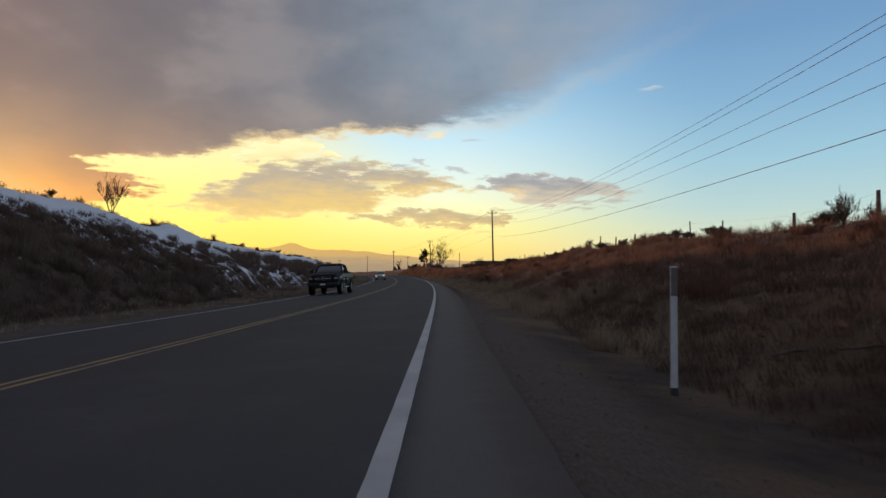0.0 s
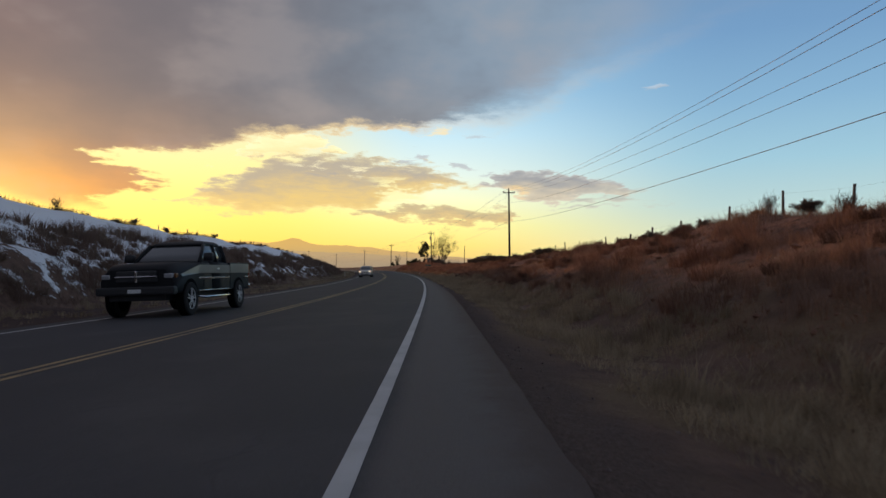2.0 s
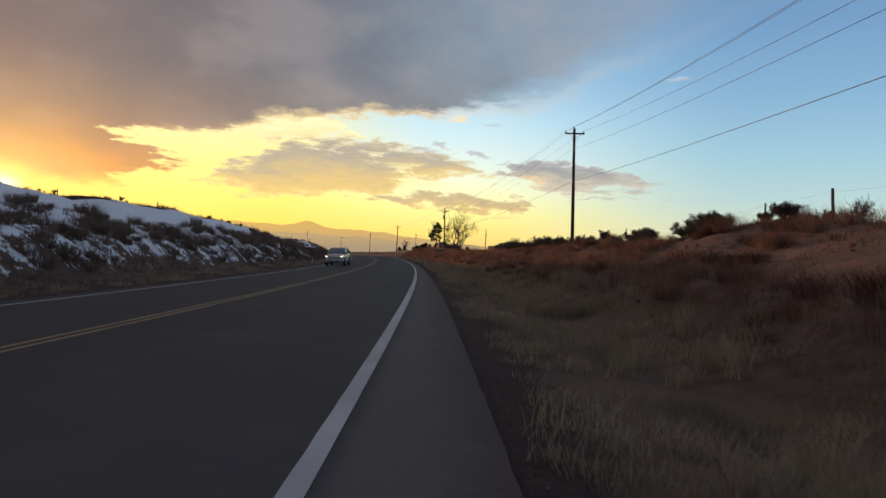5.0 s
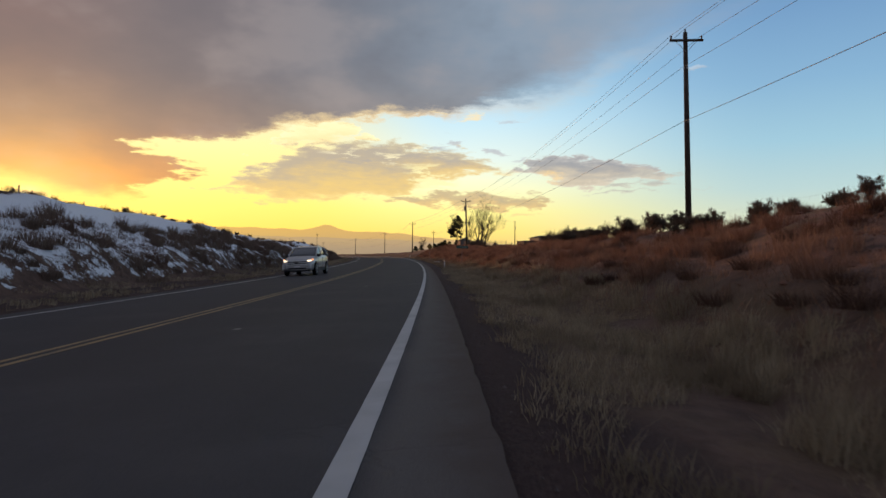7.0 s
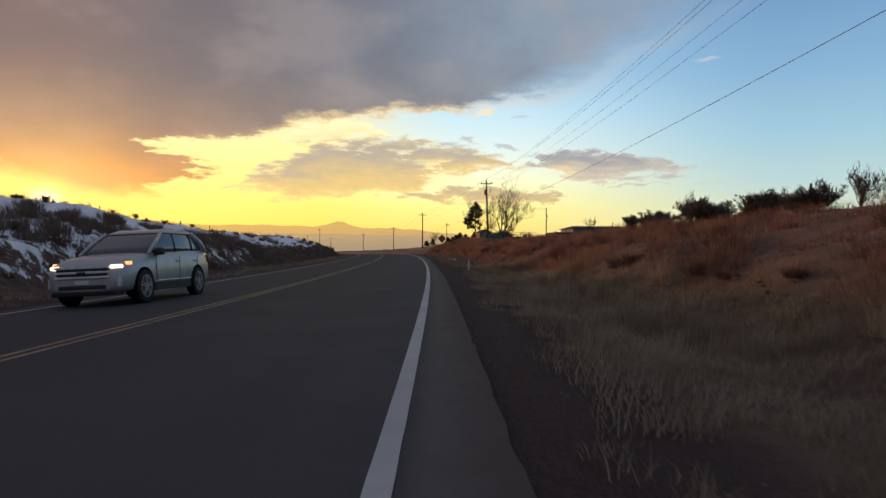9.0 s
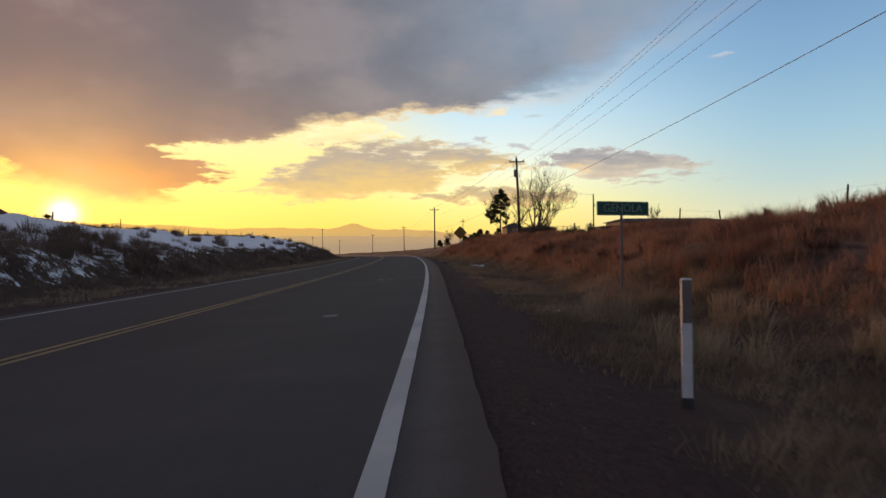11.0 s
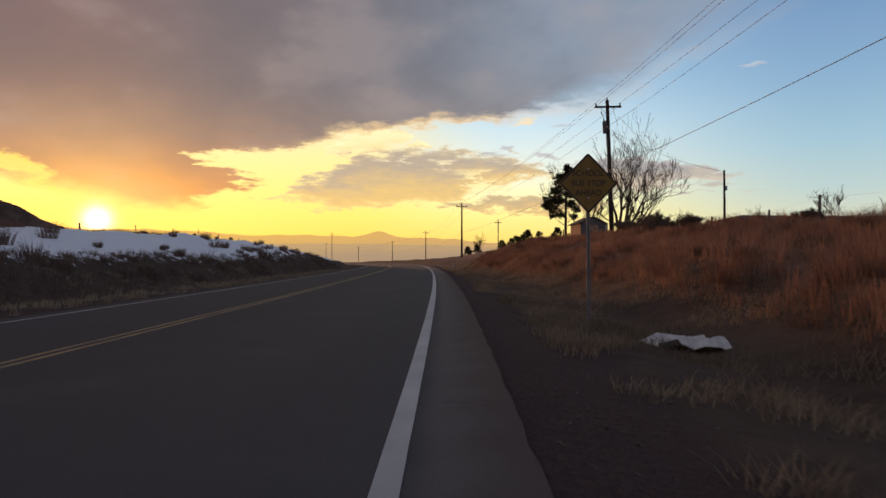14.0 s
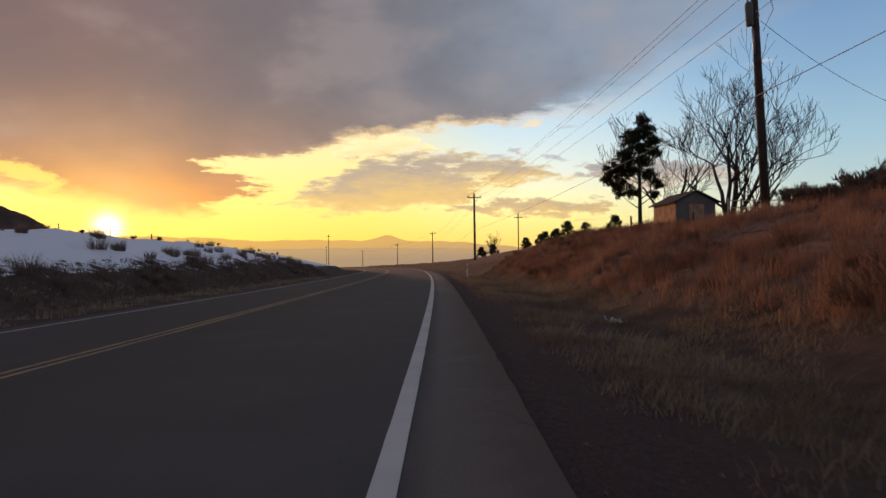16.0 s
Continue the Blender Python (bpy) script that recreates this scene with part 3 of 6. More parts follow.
def box(bm, x0, x1, y0, y1, z0, z1, bevel=0.0, m=None):
    r = bmesh.ops.create_cube(bm, size=1.0, matrix=Matrix.Translation(((x0 + x1) / 2, (y0 + y1) / 2, (z0 + z1) / 2)) @ Matrix.Diagonal((x1 - x0, y1 - y0, z1 - z0, 1)))
    vs = r["verts"]
    if bevel:
        es = list({e for v in vs for e in v.link_edges})
        out = bmesh.ops.bevel(bm, geom=es, offset=bevel, segments=2, affect="EDGES", profile=0.6)
        vs = list({v for f in out["faces"] for v in f.verts} | {v for v in vs if v.is_valid})
    if m is not None:
        bmesh.ops.transform(bm, matrix=m, verts=[v for v in vs if v.is_valid])
    return vs


def tube_mesh(name, lines, mat, sides=6):
    """Tapered tubes joined into one mesh: lines of (points, radii)."""
    V, F = [], []
    for pts, rad in lines:
        base = len(V)
        pts = [Vector(p) for p in pts]
        for i, (p, r) in enumerate(zip(pts, rad)):
            d = (pts[min(i + 1, len(pts) - 1)] - pts[max(i - 1, 0)]).normalized()
            a = d.cross(Vector((0, 0, 1)) if abs(d.z) < 0.9 else Vector((1, 0, 0))).normalized()
            b = d.cross(a)
            for k in range(sides):
                t = 2 * math.pi * k / sides
                V.append(p + (a * math.cos(t) + b * math.sin(t)) * r)
        for i in range(len(pts) - 1):
            for k in range(sides):
                q, q2 = base + i * sides + k, base + i * sides + (k + 1) % sides
                F.append((q, q2, q2 + sides, q + sides))
        F.append(tuple(base + k for k in range(sides))[::-1])
        F.append(tuple(base + (len(pts) - 1) * sides + k for k in range(sides)))
    return mesh_from(name, V, F, mat, smooth=True)


def blade_mesh(name, roots, tall, count, spread, lean, width, mat, rng, dome=False):
    """Tufts of bent blades: roots (n,3), tall (n,)."""
    n = len(roots)
    roots, tall = np.repeat(np.asarray(roots, float), count, 0), np.repeat(np.asarray(tall, float), count)
    m = n * count
    a = rng.uniform(0, 2 * np.pi, m)
    rr = np.sqrt(rng.uniform(0, 1, m)) * spread * (tall if dome else 1.0)
    base = roots + np.stack([np.cos(a) * rr, np.sin(a) * rr, 0 * a], 1)
    h = tall * rng.uniform(0.45, 1.0, m)
    ln = lean * rng.uniform(0.25, 1.0, m)
    b = a + rng.normal(0, 0.6, m) if dome else rng.uniform(0, 2 * np.pi, m)
    out = np.stack([np.cos(b), np.sin(b), 0 * b], 1)
    if dome:
        h = h * (1.0 - 0.35 * (rr / (spread * tall + 1e-6)) ** 2)
    side = np.stack([-np.sin(b + 0.7), np.cos(b + 0.7), 0 * b], 1) * (width * rng.uniform(0.6, 1.3, m))[:, None]
    up = np.array([0, 0, 1.0])
    mid = base + out * (ln * h * 0.4)[:, None] + up * (h * 0.58)[:, None]
    tip = base + out * (ln * h)[:, None] + up * h[:, None]
    V = np.stack([base - side, base + side, mid + side * 0.7, mid - side * 0.7, tip], 1).reshape(-1, 3)
    k = np.arange(m)[:, None] * 5
    loops = np.concatenate([k + [0, 1, 2, 3], k + [3, 2, 4]], 1).ravel().astype(np.int32)
    start = np.stack([np.arange(m) * 7, np.arange(m) * 7 + 4], 1).ravel().astype(np.int32)
    me = bpy.data.meshes.new(name)
    me.vertices.add(len(V))
    me.vertices.foreach_set("co", V.astype(np.float32).ravel())
    me.loops.add(len(loops))
    me.loops.foreach_set("vertex_index", loops)
    me.polygons.add(len(start))
    me.polygons.foreach_set("loop_start", start)
    me.update(calc_edges=True)
    me.validate()
    me.materials.append(mat)
    return me


# ---- ground, road, lines ----
def make_ground():
    ls = [-3600, -2400, -1500, -900, -500, -260, -140, -90, -60, -48, -40, -35, -31, -28, -26, -24.5, -23.5]
    ls += list(np.arange(-22.8, -12.4, 0.45)) + [-11.8, -10.6, -9.7, -9.3, -8, -6, -4, -2, 0, 0.4, 0.62, 0.85, 1.1, 1.35] + list(np.arange(1.6, 12.6, 0.4))
    ls += [13.4, 14.4, 16, 18, 21, 25, 30, 36, 44, 55, 70, 100, 160, 280, 500, 900, 1500, 2400, 3600]
    ys = [-400, -250, -150, -100, -70, -50] + list(np.arange(-40, 255, 0.8)) + list(np.arange(255, 510, 2.5)) + [515, 530, 580, 660, 800, 1000, 1400, 2000, 2800, 3600, 4700]
    V, UV = [], []
    for y in ys:
        for l in ls:
            c = max(min(l, 90), -90)
            p = at(c, y, ground(l, y, abs(l) < 75))
            p.x += l - c
            if y > 500 or abs(l) > 400:
                p.z = min(p.z, 1.0) - max(y - 500, 0) * 0.0022 - max(abs(l) - 400, 0) * 0.002
            V.append(p)
            UV.append((l, y))
    w = len(ls)
    F = [(r * w + k, r * w + k + 1, (r + 1) * w + k + 1, (r + 1) * w + k) for r in range(len(ys) - 1) for k in range(w - 1)]
    ob = new("ground", mesh_from("ground", V, F, EARTH, UV, True))
    return tagged(ob, "dry reddish earth verges and cut banks with torn old snow", "ground", kind="structure")


def strip(name, l0, l1, y0, y1, lift, mat, step=1.0, wobble=0.0, thick=0.0, cols=2, seed=1.0):
    """A band of the road's surface between two offsets."""
    ys = np.linspace(y0, y1, int((y1 - y0) / step) + 1)
    V, UV = [], []
    for y in ys:
        a, b = (f(y) if callable(f) else f for f in (l0, l1))
        a += wobble * noise.noise(Vector((seed, y * 2.3, 0)))
        b += wobble * noise.noise(Vector((seed + 9, y * 2.3, 0)))
        for k in range(cols):
            l = a + (b - a) * k / (cols - 1)
            V.append(at(l, y, l * BANKING + lift))
            UV.append((l, y))
    top = len(V)
    F = [(r * cols + k, r * cols + k + 1, (r + 1) * cols + k + 1, (r + 1) * cols + k) for r in range(len(ys) - 1) for k in range(cols - 1)]
    if thick:
        for r in range(len(ys)):
            for k in (0, cols - 1):
                v = V[r * cols + k]
                V.append(v - Vector((0, 0, thick)))
                UV.append(UV[r * cols + k])
        for r in range(len(ys) - 1):
            F.append((r * cols, (r + 1) * cols, top + 2 * (r + 1), top + 2 * r))
            F.append((r * cols + cols - 1, top + 2 * r + 1, top + 2 * r + 3, (r + 1) * cols + cols - 1))
    return new(name, mesh_from(name, V, F, mat, UV))


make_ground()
tagged(strip("road", lambda y: -9.15 + 0.0 * y, lambda y: along(SEAL, y), -60, 1200, 0.0, ASPHALT, 0.35, 0.028, 0.12, 8), "worn dark grey asphalt road bending to the left", "road", kind="structure")
HALF = [(-30, 0.068), (3, 0.068), (15, 0.060), (45, 0.058), (70, 0.066), (86, 0.078), (98, 0.070), (106, 0.058), (500, 0.058)]
tagged(strip("edge_line", lambda y: -along(HALF, y), lambda y: along(HALF, y), -30, 460, 0.005, WHITE_PAINT, 0.25, 0.004), "worn white painted edge line", "road marking", kind="structure")
tagged(strip("far_edge_line", -2 * LANE - 0.06, -2 * LANE + 0.06, -30, 460, 0.005, WHITE_PAINT, 0.5, 0.012), "worn white painted edge line", "road marking", kind="structure")
for n, off in enumerate((-0.11, 0.11)):
    tagged(strip("centre_line", -LANE + off - 0.052, -LANE + off + 0.052, -30, 460, 0.005, YELLOW_PAINT, 0.5, 0.012, seed=3.0 + n), "worn double yellow centre line", "road marking", kind="structure")


# ---- far ridges ----
def ridge(name, dist, tops, depth, mat):
    V, F = [], []
    us = np.linspace(tops[0][0], tops[-1][0], 260)
    for u in us:
        e = along(tops, u) + 0.10 * noise.noise(Vector((u * 0.7, dist * 0.01, 0))) + 0.05 * noise.noise(Vector((u * 2.6, dist * 0.01, 5)))
        for k, (d, z) in enumerate(((dist * 0.93, -depth), (dist * 0.97, dist * math.tan(radians(e)) * 0.55), (dist, dist * math.tan(radians(e))), (dist * 1.04, -depth))):
            V.append((-d * math.sin(radians(u)) - 4, d * math.cos(radians(u)) + 100, z + 1))
    for i in range(len(us) - 1):
        for k in range(3):
            F.append((i * 4 + k, i * 4 + k + 1, (i + 1) * 4 + k + 1, (i + 1) * 4 + k))
    return tagged(new(name, mesh_from(name, V, F, mat, smooth=True)), "hazy mountain ridge far across the valley", "mountain", kind="structure")


ridge("backdrop_far", 4550, [(-60, 0.4), (-20, 0.6), (-8, 0.9), (0, 1.25), (4.8, 1.75), (7.6, 2.0), (9.6, 1.98), (11.0, 2.2), (12.05, 2.66), (13.1, 2.3), (14.3, 2.08), (16.5, 2.15), (20.5, 2.15), (24, 2.2), (28, 2.4), (32, 2.5), (45, 2.2), (70, 1.2)], 60, material("far_ridge_painted_haze", painted_haze(lin(214, 176, 106), lin(234, 186, 92), 70, 190)))
ridge("backdrop_near", 4100, [(-60, 0.3), (-20, 0.5), (0, 0.95), (6, 1.35), (14, 1.5), (22, 1.45), (30, 1.5), (70, 0.9)], 80, material("near_ridge_painted_haze", painted_haze(lin(180, 154, 116), lin(198, 166, 112), 40, 120)))
ridge("hill", 2600, [(33.8, 1.2), (35.4, 2.5), (36.8, 3.1), (38.2, 3.9), (39.6, 4.5), (46, 5.2), (60, 4.6), (80, 2.0)], 20, plain("far_scrub_hill", (0.10, 0.065, 0.05), 0.95, vary=0.4, scale=0.02, spec=0.1))["label"] = "dark scrubby hill behind the snowy bank"


# ---- plants ----
def scatter(n, y0, y1, l0, l1, rng, keep=None, near=0.0):
    """Roots on the ground, denser towards the road where near is above nought."""
    out = []
    while len(out) < n:
        y = rng.uniform(y0, y1)
        k = rng.uniform(0, 1) ** (1 + near)
        l = l0 + (l1 - l0) * k
        if keep is None or keep(l, y):
            out.append(on_ground(l, y, 0.02))
    return np.array(out)


def clumpy(size, limit, seed):
    return lambda l, y: noise.noise(Vector((l * size, y * size, seed))) > limit


def stuff(name, me, label, category):
    return tagged(new(name, me), label, category, kind="stuff")


rng = np.random.default_rng(4)
VERGE = [(-60, 2.9), (18, 2.75), (32, 2.2), (58, 1.65), (84, 1.2), (128, 1.15), (145, 1.45), (240, 1.4)]      # where the grass begins beside the dirt


def near_grass(l, y):
    return l > along(VERGE, y) + 0.45 * noise.noise(Vector((l * 0.8, y * 0.45, 2.0))) and noise.noise(Vector((l * 0.7, y * 0.5, 12.0))) > -0.22


def bank_cover(l, y):
    """Grass thins out where the cut is bare red earth."""
    bare = min(max((y - 64) / 12, 0), 1) * min(max((140 - y) / 8, 0), 1) * min(max((l - 5.6) / 2.0, 0), 1)
    return noise.noise(Vector((l * 0.4, y * 0.4, 5.0))) > -0.55 + bare * (0.45 + 0.04 * (l - 5))


r = scatter(9600, 11, 136, 1.0, 4.8, rng, near_grass)
tall = rng.uniform(0.07, 0.25, len(r))
stuff("verge_grass", blade_mesh("verge_grass", r, tall, 14, 0.13, 1.0, 0.0038, GRASS_VERGE, rng), "short dry straw-coloured grass on the road verge", "grass")
r = scatter(12000, 134, 240, 1.2, 5.2, rng, near_grass)
stuff("thin_verge_grass", blade_mesh("thin_verge_grass", r, rng.uniform(0.06, 0.22, len(r)), 13, 0.18, 1.3, 0.0042, GRASS_THIN, rng), "matted brown grass on the road verge", "grass")
r = scatter(19000, -2, 240, 4.2, 12.5, rng, bank_cover)
stuff("bank_grass", blade_mesh("bank_grass", r, rng.uniform(0.10, 0.32, len(r)), 11, 0.16, 0.95, 0.0060, GRASS_BANK, rng), "reddish-brown dry grass on the cut bank", "grass")
r = scatter(2800, -2, 140, 5.0, 11.5, rng, clumpy(0.3, 0.12, 6.0))
stuff("tall_bank_grass", blade_mesh("tall_bank_grass", r, rng.uniform(0.3, 0.62, len(r)), 22, 0.14, 0.5, 0.0050, GRASS_BANK, rng), "tall reddish grass stems on the cut bank", "grass")
r = scatter(6600, 133, 240, 4.4, 12.5, rng, clumpy(0.5, -0.4, 16.0))
stuff("russet_grass", blade_mesh("russet_grass", r, rng.uniform(0.26, 0.62, len(r)), 24, 0.15, 0.65, 0.0052, GRASS_TALL, rng), "tall upright russet grass lit by the low sun", "grass")
r = scatter(2600, 9, 150, 1.5, 4.4, rng, lambda l, y: near_grass(l - 0.3, y) and noise.noise(Vector((l * 0.5, y * 0.5, 8.0))) > 0.05)
stuff("straw_tufts", blade_mesh("straw_tufts", r, rng.uniform(0.12, 0.28, len(r)), 24, 0.15, 1.1, 0.0034, GRASS_VERGE, rng), "pale straw tufts along the foot of the bank", "grass")
r = scatter(560, 10, 150, 2.6, 4.9, rng, clumpy(0.45, 0.0, 9.0))
stuff("pale_bunchgrass", blade_mesh("pale_bunchgrass", r, rng.uniform(0.28, 0.58, len(r)), 60, 0.16, 0.6, 0.0052, GRASS_VERGE, rng), "tall pale bunchgrass on the lower bank", "grass")
r = scatter(2600, -3, 20, 2.9, 9.5, rng, clumpy(0.5, -0.45, 19.0))
stuff("verge_weeds", blade_mesh("verge_weeds", r, rng.uniform(0.08, 0.34, len(r)), 22, 0.2, 0.85, 0.0055, WEED_BROWN, rng), "dark dead weeds on the verge and bank", "grass")
r = scatter(5600, 8, 260, -14.6, -9.9, rng, clumpy(0.4, -0.1, 11.0))
stuff("far_verge_grass", blade_mesh("far_verge_grass", r, rng.uniform(0.10, 0.30, len(r)), 10, 0.14, 0.8, 0.008, GRASS_VERGE, rng), "dry straw grass on the far verge", "grass")
r = np.concatenate([scatter(4000, 4, 46, -19.5, -12.6, rng, clumpy(0.4, -0.5, 17.0)), scatter(2000, 4, 230, -22.8, -21.5, rng, clumpy(0.5, -0.1, 18.0))])
stuff("dead_weeds", blade_mesh("dead_weeds", r, rng.uniform(0.18, 0.46, len(r)), 11, 0.2, 0.7, 0.0105, WEED_BROWN, rng), "dead brown weeds covering the far bank", "grass")
r = np.concatenate([scatter(7000, 8, 190, -18.2, -13.0, rng, clumpy(0.35, -0.1, 14.0)), scatter(3600, 165, 290, -16.4, -12.6, rng, clumpy(0.35, -0.3, 14.0))])
stuff("far_bank_weeds", blade_mesh("far_bank_weeds", r, rng.uniform(0.15, 0.42, len(r)), 9, 0.2, 0.8, 0.0105, FAR_BRUSH, rng), "dark dry weeds on the snowy bank", "grass")


def brush_roots(n, y0, y1, l0, l1, rng, seed, limit):
    return scatter(n, y0, y1, l0, l1, rng, clumpy(0.33, limit, seed))


# low brush that nobody could count, on both banks
r = np.concatenate([brush_roots(420, 8, 90, -18.6, -13.6, rng, 21.0, -0.15), brush_roots(420, 76, 175, -18.4, -13.6, rng, 22.0, -0.05), brush_roots(150, 165, 290, -18.0, -13.4, rng, 23.0, -0.1), brush_roots(24, 150, 290, -20.5, -17.5, rng, 24.0, 0.1)])
stuff("far_bank_brush", blade_mesh("far_bank_brush", r, rng.uniform(0.35, 1.1, len(r)), 140, 0.45, 0.6, 0.0105, FAR_BRUSH, rng, True), "dark leafless sagebrush standing in old snow", "brush")
r = brush_roots(480, 0, 240, 4.8, 12.0, rng, 27.0, -0.08)
stuff("dark_bank_brush", blade_mesh("dark_bank_brush", brush_roots(300, 0, 240, 4.6, 10.5, rng, 33.0, -0.1), rng.uniform(0.2, 0.5, 300), 340, 0.8, 1.2, 0.0048, DARK_BRUSH, rng, True), "dark dead brush on the cut bank", "brush")
stuff("bank_brush", blade_mesh("bank_brush", r, rng.uniform(0.28, 0.75, len(r)), 240, 0.55, 0.8, 0.0058, material("reddish_brush", blades((0.17, 0.092, 0.066), (0.28, 0.165, 0.115), (0.14, 0.075, 0.055))), rng, True), "reddish dry brush on the cut bank", "brush")


def grow(rng, start, way, length, radius, depth, lines, split=3, bend=0.25, up=0.15, shrink=0.68):
    """A limb with its branches, as tapered lines."""
    pts, rad = [Vector(start)], [radius]
    d = Vector(way).normalized()
    n = 5
    for k in range(n):
        d = (d + Vector(rng.normal(0, bend * 0.5, 3)) + Vector((0, 0, up * 0.4))).normalized()
        pts.append(pts[-1] + d * length / n)
        rad.append(radius * (1 - 0.55 * (k + 1) / n))
    lines.append((pts, rad))
    if depth == 0:
        return
    for k in range(split + int(rng.integers(0, 2))):
        i = int(rng.integers(2, n + 1))
        side = Vector(rng.normal(0, 1, 3))
        side = (side - d * side.dot(d)).normalized()
        nd = (d * rng.uniform(0.55, 1.0) + side * rng.uniform(0.45, 0.9) + Vector((0, 0, up))).normalized()
        grow(rng, pts[i], nd, length * shrink * rng.uniform(0.75, 1.1), rad[i] * 0.62, depth - 1, lines, split, bend, up, shrink)


def bare_tree(name, m, label, seed, trunks, depth=4, split=3, cat="tree", group="", lift=0.16):
    """trunks: (way, length, radius)."""
    rr = np.random.default_rng(seed)
    t = thing(name, m, label, cat, group)
    for way, length, radius in trunks:
        lines = []
        grow(rr, (0, 0, -0.15), way, length, radius, depth, lines, split, 0.22, lift)
        part("trunk", tube_mesh("trunk", lines[:1], BARK, 8), None, t)
        for q in lines[1:]:
            if q[1][0] > 0.04:
                part("limb", tube_mesh("limb", [q], BARK, 6), None, t)
        thin = [q for q in lines[1:] if q[1][0] <= 0.04]
        if thin:
            part("twig_tangle", tube_mesh("twig_tangle", [(p, [max(v, 0.0095) for v in q]) for p, q in thin], TWIG, 4), None, t, kind="stuff")
    return t


def sagebrush(name, m, seed, leafy, label, group):
    """A low bush: woody stems with tufts of small leaves."""
    rr = np.random.default_rng(seed)
    t = thing(name, m, label, "bush", group)
    lines = []
    for q in range(11):
        a = rr.uniform(0, 2 * math.pi)
        k = rr.uniform(0.2, 1.25) if leafy else rr.uniform(0.1, 0.7)
        grow(rr, (0, 0, -0.05), (math.cos(a) * k, math.sin(a) * k, 1.0), rr.uniform(0.30, 0.50) * (1.0 if leafy else 1.25), 0.018 if leafy else 0.014, 2, lines, 3, 0.35, 0.16, 0.66)
    part("stem_tangle", tube_mesh("stem_tangle", [(p[::2], [max(v, 0.0045) for v in q[::2]]) for p, q in lines], TWIG, 3), None, t, kind="stuff")
    fine = [p for p, q in lines if q[0] < 0.012]
    ends = np.array([p[-1] for p in fine] + [p[3] for p in fine])
    if leafy:
        part("foliage", blade_mesh("foliage", ends, rr.uniform(0.06, 0.18, len(ends)), 9, 0.065, 1.1, 0.0078, SAGE, rr), None, t, kind="stuff")
    else:
        part("twig_tangle", blade_mesh("twig_tangle", ends, rr.uniform(0.10, 0.26, len(ends)), 3, 0.02, 0.6, 0.0045, SAGE, rr), None, t, kind="stuff")
    return t


LEAFY, BARE = "dark grey-green sagebrush on the crest of the bank", "leafless twiggy brown bush on the crest of the bank"
GROUP = "bushes along the bank tops"
kinds = []
spots = [(12.6, 18, 0.75, 1), (13.8, 21, 0.85, 1), (12.2, 24, 0.7, 1), (11.6, 27, 0.7, 0), (12.4, 30, 0.9, 0), (11.8, 33, 0.8, 0), (11.5, 37, 0.6, 0), (12.8, 42, 0.9, 1), (12.0, 46, 0.7, 0), (11.7, 51, 0.8, 0), (11.8, 56, 0.95, 0), (12.2, 59, 0.8, 1), (11.6, 62, 0.9, 0),
         (11.8, 66, 0.95, 0), (12.6, 70, 0.8, 0), (11.7, 75, 0.8, 0), (11.9, 81, 0.75, 0), (11.5, 88, 0.7, 0), (12.2, 95, 0.9, 0), (11.6, 101, 0.9, 0), (12.0, 101.2, 1.25, 0), (12.6, 103, 1.15, 0), (11.7, 111, 0.9, 0), (12.0, 117, 0.6, 1), (11.8, 121, 0.85, 0), (12.4, 129, 0.8, 0),
         (11.6, 134, 0.9, 0), (11.9, 138, 1.0, 0), (11.5, 141, 1.0, 0), (12.1, 144, 1.05, 0), (11.6, 147.5, 0.95, 0), (12.3, 151, 0.85, 0), (12.8, 157, 0.6, 1), (11.8, 156, 0.9, 0), (12.2, 159.5, 0.8, 1), (11.6, 161.5, 0.7, 1), (11.8, 170, 0.55, 0), (13.0, 181, 0.6, 1), (11.5, 192, 0.7, 0), (12.6, 204, 1.0, 0), (13.4, 206, 0.9, 0), (12.4, 208.5, 0.9, 0), (14.2, 211, 1.1, 0), (12.2, 213, 1.0, 0), (14.5, 201, 0.9, 1), (13.2, 211.5, 1.3, 0), (12.6, 214.2, 1.2, 0), (13.8, 213.2, 1.3, 0), (13.0, 209.8, 1.1, 1)]
lrng = random.Random(7)
y = 15.0
while y < 152:
    # a ragged row along the crest
    spots.append((lrng.uniform(10.9, 12.6), y, lrng.uniform(0.5, 1.1), 1 if lrng.random() < (0.5 if y < 42 else 0.15) else 0))
    y += lrng.uniform(0.9, 2.9)
y = 178.0
while y < 212:
    spots.append((lrng.uniform(11.4, 12.8), y, lrng.uniform(0.45, 0.85), 1 if lrng.random() < 0.4 else 0))
    y += lrng.uniform(1.6, 3.4)
for y in range(24, 300, 5):
    yy = y + lrng.uniform(-2.5, 2.5)
    if 186 < yy < 232:
        continue
    spots.append((lrng.uniform(-22.6, -20.6), yy, lrng.uniform(0.35, 0.8) * (1.0 if yy < 95 else 0.8), 1 if lrng.random() < 0.3 else 0))
